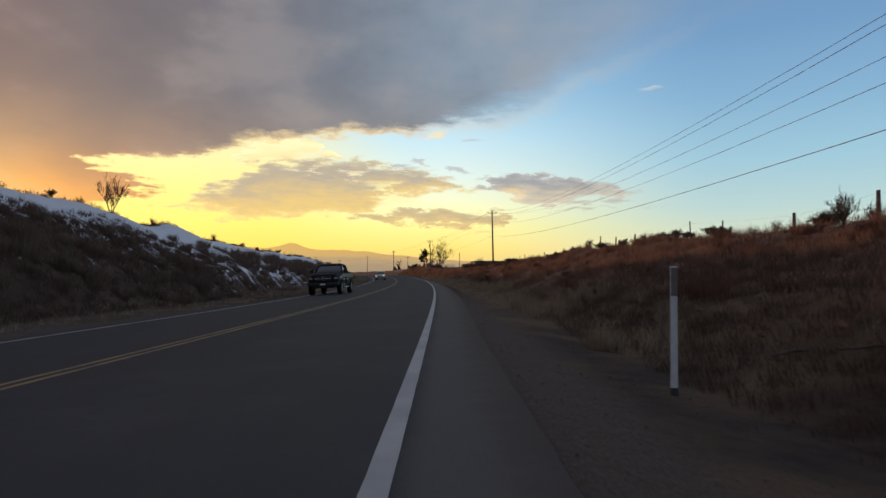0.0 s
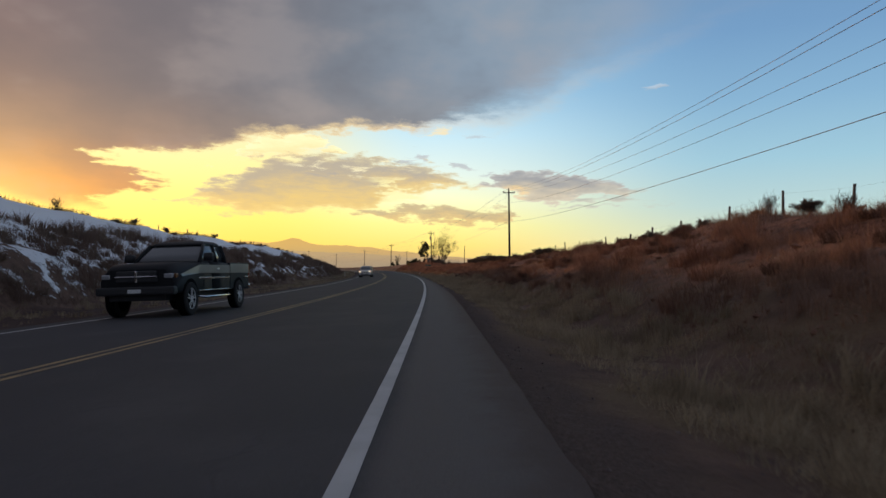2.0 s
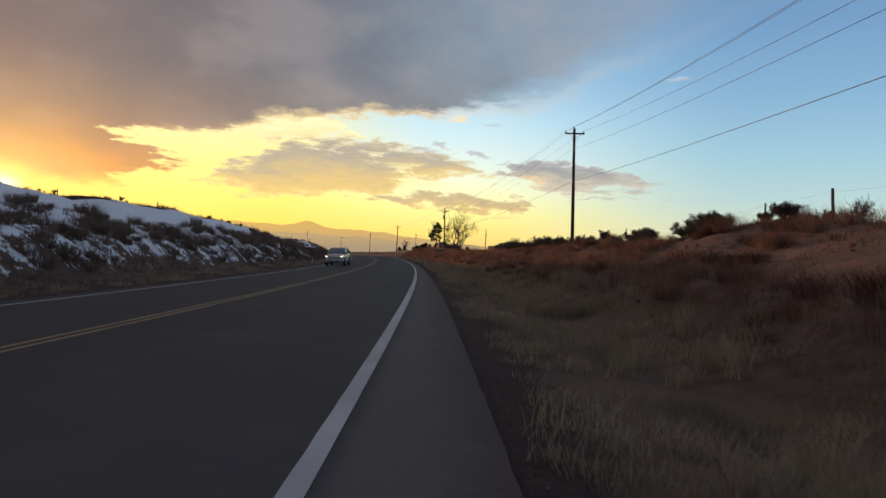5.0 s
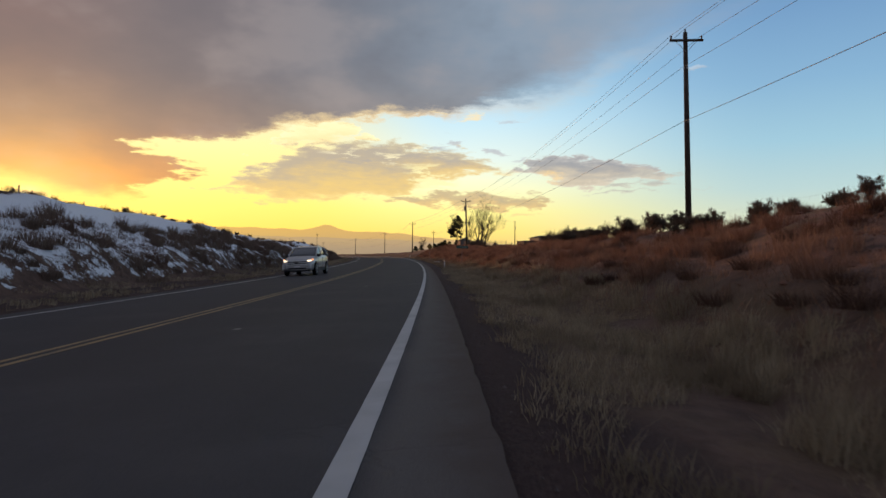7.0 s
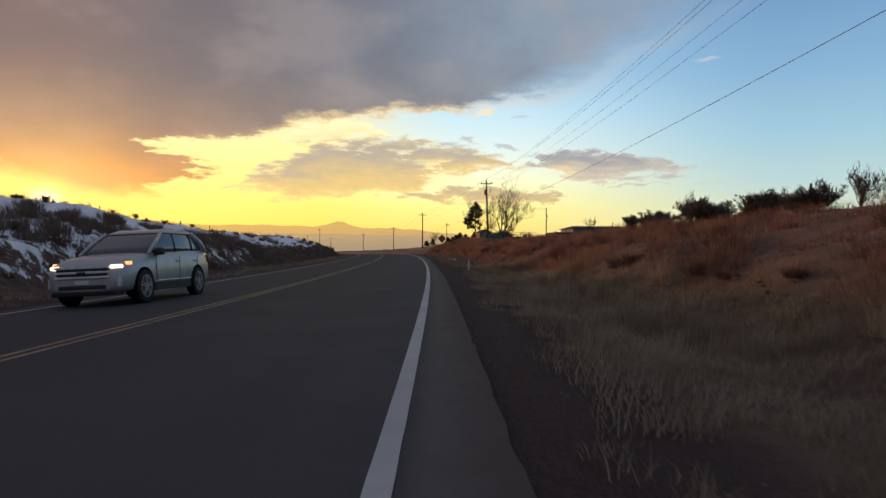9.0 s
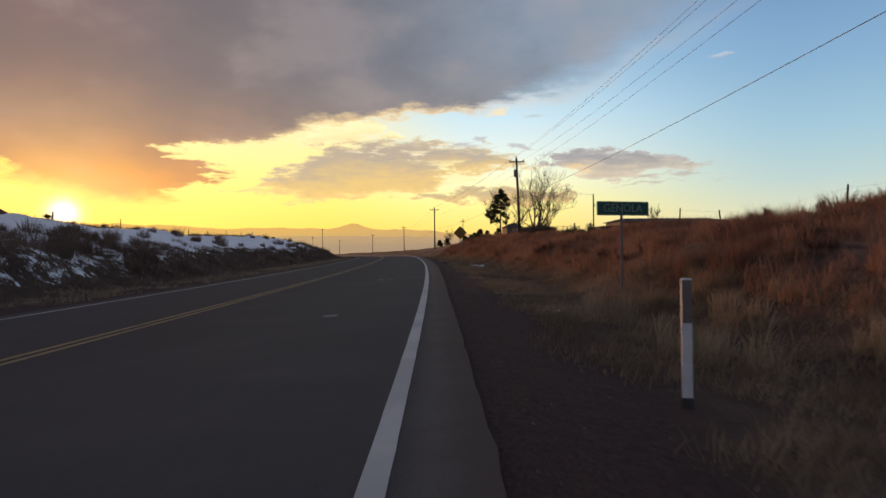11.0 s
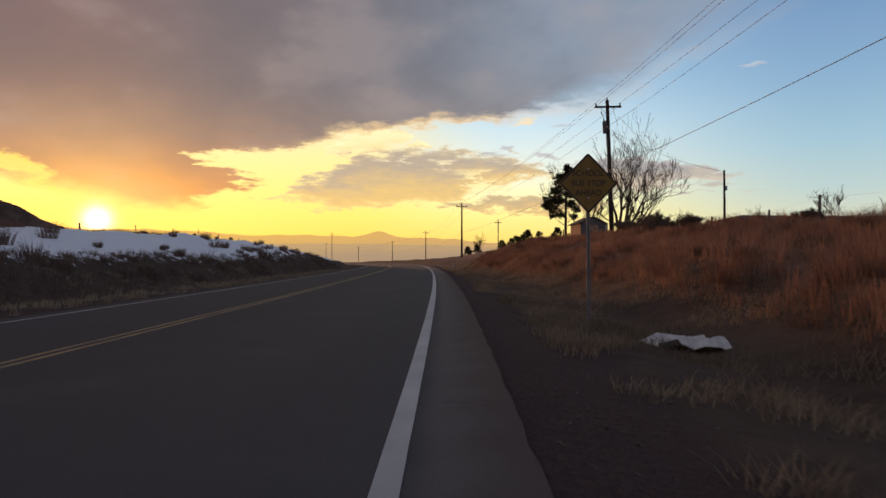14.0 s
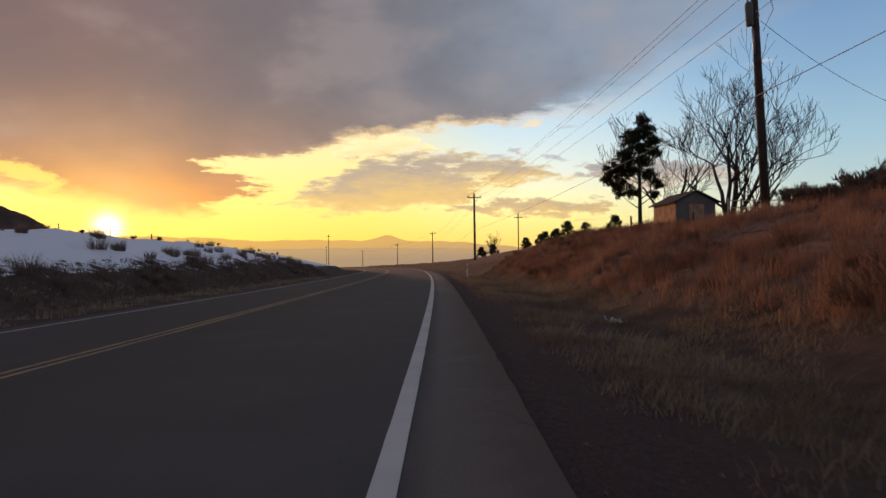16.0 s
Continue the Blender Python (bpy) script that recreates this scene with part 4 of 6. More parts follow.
for l, y, s, bare in spots:
    s *= (0.86 if y < 38 else 0.74 if y < 90 else 1.45 if 126 < y < 153 else 1.25 if y < 126 or y > 196 else 1.0) if l > 0 else 1.0
    key = (bare, lrng.randint(0, 2))
    m = Matrix.Translation(on_ground(l, y)) @ Matrix.Rotation(lrng.uniform(0, 6.28), 4, "Z") @ Matrix.Diagonal((s * lrng.uniform(0.9, 1.25), s * lrng.uniform(0.9, 1.25), s, 1))
    made = next((o for k, o in kinds if k == key), None)
    if made is None:
        ob = sagebrush("sagebrush", m, 40 + key[1] + 10 * bare, not bare, BARE if bare else LEAFY, GROUP)
        kinds.append((key, ob))
    else:
        copy_thing(made, m @ Matrix.Diagonal((1 / made.scale[0], 1 / made.scale[1], 1 / made.scale[2], 1)))

bare_tree("bare_shrub", Matrix.Translation(on_ground(-21.4, 45)), "leafless spreading shrub on the snowy bank top", 5, [((-0.5, 0.1, 1), 1.25, 0.035), ((0.45, 0.2, 1), 1.2, 0.035), ((0.1, -0.4, 1), 1.15, 0.03), ((0.0, 0.3, 1), 1.4, 0.035), ((-0.2, -0.2, 1), 1.35, 0.03), ((0.75, 0.0, 1), 1.0, 0.03)], 3, 3, "shrub", lift=0.3)

# the yard trees beside the second pole
bare_tree("bare_tree", Matrix.Translation((1.1, 229.5, 2.6)), "large leafless many-stemmed tree beside a shed", 11, [((-0.16, 0.0, 1), 4.2, 0.15), ((0.16, 0.1, 1), 5.6, 0.19), ((0.80, 0.0, 0.6), 3.3, 0.13), ((0.05, 0.2, 1), 5.0, 0.15), ((0.50, 0.2, 1), 4.8, 0.14), ((0.66, -0.1, 0.8), 3.8, 0.12)], 4, 3, lift=0.26)
bare_tree("bare_tree", Matrix.Translation((-2.0, 230.2, 2.4)), "slender leafless tree leaning beside a pine", 12, [((0.34, 0.1, 1), 4.6, 0.13), ((0.12, 0.1, 1), 3.6, 0.09), ((0.45, 0.0, 1), 3.9, 0.10)], 4, 3)
bare_tree("bare_tree", Matrix.Translation(on_ground(29.3, 219.5)), "small leafless tree behind the bank", 14, [((0.1, 0, 1), 1.9, 0.06), ((-0.25, 0, 1), 1.7, 0.05), ((0.3, 0.1, 1), 1.7, 0.05)], 3, 3)
bare_tree("bare_tree", Matrix.Translation(on_ground(16, 318)), "round leafless tree beyond the yard", 15, [((0.3, 0, 1), 2.2, 0.1), ((-0.3, 0, 1), 2.2, 0.1), ((0, 0.3, 1), 2.4, 0.1)], 4, 3)


def pine(m, seed, label, tall):
    rr = np.random.default_rng(seed)
    t = thing("pine_tree", m, label, "tree")
    part("trunk", tube_mesh("trunk", [([(0, 0, -0.2), (0.03, 0, tall * 0.5), (0.0, 0.02, tall * 0.97)], [0.13, 0.09, 0.02])], BARK, 8), None, t)
    limbs, tips, size = [], [], []
    # lobes of foliage: sideways reach, height and size, as shares of the tree's height
    for x, z, r in ((0.02, 0.95, 0.06), (0.05, 0.88, 0.09), (-0.05, 0.85, 0.085), (0.10, 0.80, 0.085), (-0.03, 0.76, 0.11), (0.11, 0.71, 0.07), (-0.12, 0.68, 0.08), (0.03, 0.66, 0.09), (-0.18, 0.60, 0.085), (-0.08, 0.57, 0.10), (-0.22, 0.53, 0.07), (-0.14, 0.47, 0.085), (0.06, 0.52, 0.07), (0.13, 0.45, 0.06), (-0.05, 0.42, 0.07), (0.09, 0.38, 0.045), (-0.15, 0.39, 0.05)):
        c = Vector((x, rr.uniform(-0.1, 0.1), z)) * tall
        root = Vector((0, 0, max(c.z - abs(x) * tall * 0.6 - 0.15, 0.2 * tall)))
        limbs.append(([root, root.lerp(c, 0.5) + Vector((0, 0, -0.05)), c], [0.035, 0.024, 0.010]))
        for q in range(int(38 * (r / 0.08) ** 2)):
            d = Vector(rr.normal(0, 1, 3)).normalized() * rr.uniform(0.3, 1.0) * r * tall
            tips.append(c + Vector((d.x, d.y, d.z * 0.75)))
            size.append(rr.uniform(0.14, 0.30))
    for q in limbs:
        part("limb", tube_mesh("limb", [q], BARK, 5), None, t)
    tips = np.array(tips)
    n = len(tips)
    up = blade_mesh("needles", tips, size, 24, 0.16, 1.3, 0.017, NEEDLES, rr)
    part("needles", up, None, t, kind="stuff")
    down = blade_mesh("needles", tips * np.array([1, 1, -1.0]), np.array(size) * 0.7, 12, 0.18, 1.4, 0.016, NEEDLES, rr)
    down.transform(Matrix.Diagonal((1, 1, -1, 1)))
    part("needles", down, None, t, kind="stuff")
    return t


pine(Matrix.Translation((-3.4, 230.7, 2.2)), 3, "dark ragged pine tree beside a leafless tree", 7.3)


def juniper(m, seed, label):
    rr = np.random.default_rng(seed)
    t = thing("juniper", m, label, "bush", "junipers by the far road")
    part("trunk", tube_mesh("trunk", [([(0, 0, -0.1), (0.02, 0, 0.9)], [0.08, 0.02])], BARK, 6), None, t)
    pts = []
    for k in range(60):
        z = rr.uniform(0.15, 1.0)
        rad = 0.62 * (1 - z) ** 0.5 * rr.uniform(0.4, 1.0)
        a = rr.uniform(0, 6.28)
        pts.append((math.cos(a) * rad, math.sin(a) * rad, z * 0.95))
    part("foliage", blade_mesh("foliage", np.array(pts), rr.uniform(0.12, 0.28, len(pts)), 22, 0.11, 1.0, 0.016, NEEDLES, rr), None, t, kind="stuff")
    return t


jun = juniper(Matrix.Translation(on_ground(11.5, 246)) @ Matrix.Scale(1.5, 4), 61, "dark green juniper on the bank top")
for l, y, s in [(11.2, 250, 1.0), (12.4, 254, 1.4), (11.6, 258, 1.2), (13.0, 262, 1.5), (12.0, 268, 1.3), (13.5, 275, 1.2), (10.5, 284, 1.6), (10.0, 292, 1.6), (11.2, 300, 1.4), (13.0, 238, 1.3), (12.0, 242, 1.1)]:
    copy_thing(jun, Matrix.Translation(on_ground(l, y)) @ Matrix.Rotation(lrng.uniform(0, 6.28), 4, "Z") @ Matrix.Scale(s, 4) @ Matrix.Diagonal((1 / jun.scale[0], 1 / jun.scale[1], 1 / jun.scale[2], 1)))


# ---- power line ----
ARM = 1.75
LEAN = {1: 1.5, 2: 1.8}     # degrees by which a pole leans towards the road
POLES = [(11.3, -74.0, 2.3, 12.7), (10.95, 125.6, 2.2, 12.8), (-1.22, 216.6, 2.0, 11.7), (-16.8, 278.0, 1.2, 10.3), (-38.2, 384.6, 0.4, 10.8), (-65.3, 466.8, 0.0, 10.3), (-104.0, 560.0, -0.3, 10.0)]


def turn_at(n):
    a, b = POLES[max(n - 1, 0)], POLES[min(n + 1, len(POLES) - 1)]
    return math.atan2(-(b[0] - a[0]), b[1] - a[1])


def utility_pole(n, x, y, z0, z1, extras):
    t = thing("utility_pole", Matrix.Translation((x, y, z0)) @ Matrix.Rotation(turn_at(n), 4, "Z") @ Matrix.Rotation(-radians(LEAN.get(n, 0.0)), 4, "Y"), "dark wooden utility pole with a crossarm" + (" and a transformer" if extras else ""), "utility pole", "poles of the power line")
    h = z1 - z0
    part("pole", tube_mesh("pole", [([(0, 0, -0.3), (0, 0, h * 0.5), (0, 0, h)], [0.165, 0.14, 0.11])], POLE_WOOD, 12), None, t)
    bm = bmesh.new()
    box(bm, -ARM / 2, ARM / 2, -0.20, -0.10, h - 0.52, h - 0.40, 0.008)
    part("crossarm", bm, POLE_WOOD, t)
    for s in (-1, 1):
        part("brace", tube_mesh("brace", [([(s * 0.55, -0.15, h - 0.5), (s * 0.02, -0.12, h - 1.05)], [0.014, 0.014])], GALV, 5), None, t)
    for px, pz in ((-ARM / 2 + 0.08, h - 0.40), (ARM / 2 - 0.08, h - 0.40), (0.0, h)):
        part("insulator", tube_mesh("insulator", [([(px, -0.15 if px else 0, pz), (px, -0.15 if px else 0, pz + 0.05), (px, -0.15 if px else 0, pz + 0.09), (px, -0.15 if px else 0, pz + 0.14), (px, -0.15 if px else 0, pz + 0.19)], [0.02, 0.055, 0.04, 0.055, 0.025])], PORCELAIN, 8), None, t)
    for pz in (h - 1.9, h - 4.75):
        part("bracket", tube_mesh("bracket", [([(0, -0.12, pz), (0, -0.24, pz), (0, -0.24, pz + 0.07)], [0.03, 0.035, 0.03])], GALV, 6), None, t)
    if extras:
        tr = part("transformer", tube_mesh("transformer", [([(-0.26, -0.1, h - 2.2), (-0.26, -0.1, h - 2.15), (-0.26, -0.1, h - 1.45), (-0.26, -0.1, h - 1.36)], [0.11, 0.135, 0.135, 0.09])], plain("dull_grey_tank", (0.10, 0.095, 0.095), 0.6, vary=0.2, relief=0.05), 14), None, t, "grey can-shaped transformer")
        part("bushing", tube_mesh("bushing", [([(-0.30, -0.1, h - 1.36), (-0.30, -0.1, h - 1.1)], [0.035, 0.025])], PORCELAIN, 8), None, tr)
        part("fuse_holder", tube_mesh("fuse_holder", [([(-0.5, -0.2, h - 0.75), (-0.42, -0.22, h - 1.05)], [0.03, 0.03])], PORCELAIN, 6), None, t)
        part("jumper", tube_mesh("jumper", [([(0.3, -0.15, h - 0.5), (0.42, -0.15, h - 1.0), (0.62, -0.1, h - 1.6), (0.2, -0.1, h - 2.4)], [0.012] * 4)], WIRE, 4), None, t)
        part("cable_guard", tube_mesh("cable_guard", [([(-0.14, -0.08, h - 3.2), (-0.16, -0.08, h - 2.3)], [0.04, 0.04])], GALV, 6), None, t)
    return t


for n, (x, y, z0, z1) in enumerate(POLES):
    utility_pole(n, x, y, z0, z1, n == 2)


def wire_ends(n, across, down):
    x, y, z0, z1 = POLES[n]
    a = turn_at(n)
    across -= math.tan(radians(LEAN.get(n, 0.0))) * (z1 - z0 - down)
    return Vector((x + across * math.cos(a), y + across * math.sin(a), z1 - down))


def wire(a, b, sag, label, thick=0.013):
    pts = [a.lerp(b, k / 28) - Vector((0, 0, 4 * sag * (k / 28) * (1 - k / 28))) for k in range(29)]
    return tagged(new("power_cable", tube_mesh("power_cable", [(pts, [thick] * 29)], WIRE, 5)), label, "cable", "cables of the power line")


# across the pole, below its top, below the top of the pole behind, and the sag for a span of 100 m, there and on the first span
for across, down, behind, slack, first in ((-ARM / 2 + 0.08, 0.2, 0.2, 1.42, 1.5), (0.0, -0.2, -0.2, 1.42, 1.42), (ARM / 2 - 0.08, 0.2, 0.5, 1.42, 1.44), (-0.2, 1.86, 2.9, 1.1, 1.2), (-0.2, 4.7, 5.9, 0.86, 0.74)):
    for n in range(len(POLES) - 1):
        span = math.dist(POLES[n][:2], POLES[n + 1][:2])
        wire(wire_ends(n, across, behind if n == 0 else down), wire_ends(n + 1, across, down), (slack if n else first) * (span / 100) ** 2, "dark sagging power cable between wooden poles", 0.009 if down < 4 else 0.013)


def plain_pole(x, y, z0, z1, label, meter=False):
    t = thing("service_pole", Matrix.Translation((x, y, z0)), label, "utility pole")
    h = z1 - z0
    part("pole", tube_mesh("pole", [([(0, 0, -0.3), (0, 0, h)], [0.095, 0.075])], POLE_WOOD, 10), None, t)
    if meter:
        bm = bmesh.new()
        box(bm, 0.07, 0.2, -0.1, 0.06, h * 0.72, h * 0.78, 0.015)
        part("meter_box", bm, GALV, t)
    else:
        bm = bmesh.new()
        box(bm, -0.6, 0.6, -0.14, -0.06, h - 0.6, h - 0.5, 0.006)
        part("crossarm", bm, POLE_WOOD, t)
    return t


plain_pole(8.3, 225.4, 2.6, 8.15, "short dark wooden service pole with a meter box", True)
plain_pole(-11.45, 288.0, 1.2, 8.4, "bare dark wooden pole beside the far road")
plain_pole(-65.0, 371.0, 0.6, 10.0, "dark wooden pole beyond the snowy bank")
plain_pole(-92.0, 455.0, 0.0, 9.5, "dark wooden pole beyond the snowy bank")
tagged(new("power_cable", tube_mesh("power_cable", [([wire_ends(2, 0.2, 2.0).lerp(Vector((8.3, 225.4, 8.05)), k / 16) - Vector((0, 0, 1.6 * (k / 16) * (1 - k / 16))) for k in range(17)], [0.010] * 17)], WIRE, 5)), "thin dark service cable slung to a short pole", "cable")


# ---- fence on the bank ----
def fence(l, y0, y1, gap, label, rows=4, tall=1.15, seed=2):
    rr = random.Random(seed)
    t = thing("wire_fence", Matrix.Translation(on_ground(l, (y0 + y1) / 2)), label, "fence")
    inv = t.matrix_world.inverted()
    tops = []
    y = y0
    while y <= y1:
        b = on_ground(l + rr.uniform(-0.25, 0.25), y, 0.1)
        h = tall * rr.uniform(0.8, 1.15)
        lean = Vector((rr.uniform(-0.08, 0.08), rr.uniform(-0.08, 0.08), 1.0))
        r = rr.choice((0.035, 0.05, 0.065))
        part("post", tube_mesh("post", [([inv @ b, inv @ (b + lean * h * 0.5), inv @ (b + lean * h)], [r, r * 0.95, r * 0.85])], POST_WOOD, 7), None, t)
        tops.append((b, lean * h))
        y += gap * rr.uniform(0.75, 1.2)
    for k in range(rows):
        f = 0.35 + 0.55 * k / max(rows - 1, 1)
        part("wire", tube_mesh("wire", [([inv @ (b + v * f) for b, v in tops], [0.0018] * len(tops))], WIRE, 3), None, t)
    return t


fence(12.5, 14, 236, 4.6, "leaning grey wooden posts with barbed wire along the bank top", 2, 1.0)
fence(-24.0, 90, 260, 9.0, "thin grey fence posts behind the snowy bank", 2, 0.9, 9)


# ---- yard beside the second pole ----
PALE_STEEL = plain("chalky_painted_steel", (0.36, 0.31, 0.29), 0.7, 0.0, 0.2, 6.0, relief=0.1)
# board colour with the orange of low sunlight mixed in
PLANK = plain("sunlit_tone_boards", (0.36, 0.22, 0.14), 0.85, vary=0.35, scale=3.0, spec=0.15, relief=0.4)
SHEET = plain("grey_sheet_siding", (0.14, 0.125, 0.12), 0.7, 0.2, 0.2, 2.0, relief=0.15)
ROOFING = plain("dark_roofing", (0.05, 0.045, 0.045), 0.85, vary=0.3, scale=3.0, spec=0.2, relief=0.3)


def shed(m):
    t = thing("shed", m, "small gabled shed with one board wall coloured as sunlit", "shed")
    w, d, h = 0.98, 1.25, 1.75
    # low sun is painted into the left wall's colour; the right stays grey
    for side, mat in ((-1, PLANK), (1, SHEET)):
        for k in range(8):
            bm = bmesh.new()
            y0 = -d + 2 * d * k / 8
            box(bm, side * w - 0.03, side * w + 0.03, y0 + 0.006, y0 + 2 * d / 8 - 0.006, -0.4, h, 0.006)
            part("board", bm, mat, t)
    for side in (-1, 1):
        bm = bmesh.new()
        y = side * d
        vs = [bm.verts.new(p) for q in (y - 0.03, y + 0.03) for p in ((-w, q, -0.4), (w, q, -0.4), (w, q, h), (0, q, h + 0.5), (-w, q, h))]
        bm.faces.new(vs[:5][::-1])
        bm.faces.new(vs[5:])
        for k in range(5):
            bm.faces.new((vs[k], vs[(k + 1) % 5], vs[5 + (k + 1) % 5], vs[5 + k]))
        part("gable_wall", bm, SHEET, t)
    for side in (-1, 1):
        bm = bmesh.new()
        box(bm, 0, math.hypot(w + 0.2, 0.57), -d - 0.2, d + 0.2, 0, 0.06, 0.008, Matrix.Translation((0, 0, h + 0.52)) @ Matrix.Rotation((0 if side > 0 else math.pi), 4, "Z") @ Matrix.Rotation(math.atan2(0.57, w + 0.2), 4, "Y"))
        part("roof", bm, ROOFING, t)
    bm = bmesh.new()
    box(bm, -0.35, 0.4, -d - 0.06, -d - 0.03, -0.3, 1.65, 0.006)
    part("door", bm, PLANK, t, "weathered plank door")
    return t


shed(pose(-1.9, 226.6, 2.35, 0, 0, 14))


def rail_panel(m):
    t = thing("corral_panel", m, "pale tubular steel corral panel", "fence panel", "corral panels beside the shed")
    for k in range(5):
        part("rail", tube_mesh("rail", [([(-1.2, 0, 0.3 + 0.33 * k), (1.2, 0, 0.3 + 0.33 * k)], [0.028, 0.028])], PALE_STEEL, 6), None, t)
    for x in (-1.2, 0.0, 1.2):
        part("upright", tube_mesh("upright", [([(x, 0, -0.3), (x, 0, 1.75)], [0.034, 0.034])], PALE_STEEL, 6), None, t)
    return t


panel = rail_panel(pose(0.9, 224.9, 2.45, 0, 0, 8))
for x, y, a in ((3.3, 225.3, 10), (5.6, 226.1, 26), (-0.2, 228.4, 80)):
    copy_thing(panel, pose(x, y, 2.5, 0, 0, a))


def house(m):
    t = thing("house", m, "low dark-roofed house beyond the bank", "house")
    w, d, h = 8.0, 3.5, 2.45
    bm = bmesh.new()
    box(bm, -w, w, -d, d, -1.0, h, 0.02)
    part("wall", bm, plain("dull_siding", (0.20, 0.17, 0.15), 0.8, vary=0.2, scale=1.5), t)
    bm = bmesh.new()
    vs = [bm.verts.new(p) for p in ((-w - 0.5, -d - 0.5, h), (w + 0.5, -d - 0.5, h), (w + 0.5, d + 0.5, h), (-w - 0.5, d + 0.5, h), (-w + 1.2, 0, h + 0.55), (w - 1.2, 0, h + 0.55))]
    for f in ((0, 1, 5, 4), (1, 2, 5), (2, 3, 4, 5), (3, 0, 4), (3, 2, 1, 0)):
        bm.faces.new([vs[k] for k in f])
    part("roof", bm, ROOFING, t)
    bm = bmesh.new()
    box(bm, -w - 3.2, -w, -d + 0.5, d - 0.5, -1.0, h - 0.7, 0.02)
    part("lean_to", bm, ROOFING, t, "low dark lean-to")
    for x in (-3, 0, 3):
        wn = bmesh.new()
        box(wn, x - 0.5, x + 0.5, -d - 0.03, -d + 0.02, 1.0, 1.9, 0.01)
        part("window", wn, plain("dark_pane", (0.03, 0.03, 0.035), 0.1, vary=0.1, spec=0.6, relief=0.0), t)
    return t


house(pose(21.6, 244.6, 2.85, 0, 0, 12))


# ---- signs and posts ----
def lettering(text, size, mat, parent, m, name="lettering"):
    cu = bpy.data.curves.new(name, "FONT")
    cu.body, cu.size, cu.align_x, cu.align_y, cu.extrude = text, size, "CENTER", "CENTER", 0.002
    ob = new(name, cu)
    bpy.context.view_layer.update()
    me = bpy.data.meshes.new_from_object(ob.evaluated_get(bpy.context.evaluated_depsgraph_get()))
    bpy.data.objects.remove(ob)
    me.transform(m)
    me.materials.clear()
    me.materials.append(mat)
    return part(name, me, None, parent)


SIGN_GREEN = plain("green_sign_sheeting", (0.010, 0.075, 0.055), 0.45, vary=0.15, relief=0.0)
SIGN_WHITE = plain("white_sign_sheeting", (0.20, 0.24, 0.24), 0.5, vary=0.15, relief=0.0)
SIGN_YELLOW = plain("yellow_sign_sheeting", (0.24, 0.125, 0.016), 0.5, vary=0.15, relief=0.0)
SIGN_BLACK = plain("black_sign_ink", (0.012, 0.011, 0.010), 0.5, vary=0.1, relief=0.0)


def round_plate(w, h, r, thick, m):
    bm = bmesh.new()
    pts = []
    for cx, cy, a0 in ((w / 2 - r, h / 2 - r, 0), (-w / 2 + r, h / 2 - r, 90), (-w / 2 + r, -h / 2 + r, 180), (w / 2 - r, -h / 2 + r, 270)):
        for k in range(5):
            a = radians(a0 + 22.5 * k)
            pts.append((cx + r * math.cos(a), cy + r * math.sin(a)))
    a = [bm.verts.new((x, -thick / 2, z)) for x, z in pts]
    b = [bm.verts.new((x, thick / 2, z)) for x, z in pts]
    bm.faces.new(a)
    bm.faces.new(b[::-1])
    for k in range(len(pts)):
        bm.faces.new((a[k], b[k], b[(k + 1) % len(pts)], a[(k + 1) % len(pts)]))
    bmesh.ops.recalc_face_normals(bm, faces=bm.faces)
    bmesh.ops.transform(bm, matrix=m, verts=bm.verts)
    return bm


def ring_plate(w, h, r, wide, thick, m):
    """The border line of a sign."""
    me_pts = []
    for ww, hh, rr in ((w, h, r), (w - 2 * wide, h - 2 * wide, max(r - wide, 0.005))):
        p = []
        for cx, cy, a0 in ((ww / 2 - rr, hh / 2 - rr, 0), (-ww / 2 + rr, hh / 2 - rr, 90), (-ww / 2 + rr, -hh / 2 + rr, 180), (ww / 2 - rr, -hh / 2 + rr, 270)):
            for k in range(5):
                a = radians(a0 + 22.5 * k)
                p.append((cx + rr * math.cos(a), cy + rr * math.sin(a)))
        me_pts.append(p)
    bm = bmesh.new()
    rings = [[bm.verts.new((x, y, z)) for x, z in p] for y in (-thick / 2, thick / 2) for p in me_pts]
    n = len(rings[0])
    for k in range(n):
        j = (k + 1) % n
        bm.faces.new((rings[0][k], rings[0][j], rings[1][j], rings[1][k]))
        bm.faces.new((rings[2][k], rings[3][k], rings[3][j], rings[2][j]))
        bm.faces.new((rings[0][k], rings[2][k], rings[2][j], rings[0][j]))
        bm.faces.new((rings[1][k], rings[1][j], rings[3][j], rings[3][k]))
    bmesh.ops.recalc_face_normals(bm, faces=bm.faces)
    bmesh.ops.transform(bm, matrix=m, verts=bm.verts)
    return bm


def u_post(h, mat=GALV):
    """A steel channel post, open at its back."""
    bm = bmesh.new()
    prof = [(-0.027, 0.0), (-0.016, 0.0), (-0.013, 0.02), (0.013, 0.02), (0.016, 0.0), (0.027, 0.0), (0.027, -0.006), (0.013, -0.006), (0.009, 0.014), (-0.009, 0.014), (-0.013, -0.006), (-0.027, -0.006)]
    a = [bm.verts.new((x, y, -0.4)) for x, y in prof]
    b = [bm.verts.new((x, y, h)) for x, y in prof]
    for k in range(len(prof)):
        j = (k + 1) % len(prof)
        bm.faces.new((a[k], a[j], b[j], b[k]))
    bm.faces.new(b)
    bmesh.ops.recalc_face_normals(bm, faces=bm.faces)
    return bm


FACE = Matrix.Rotation(radians(90), 4, "X")


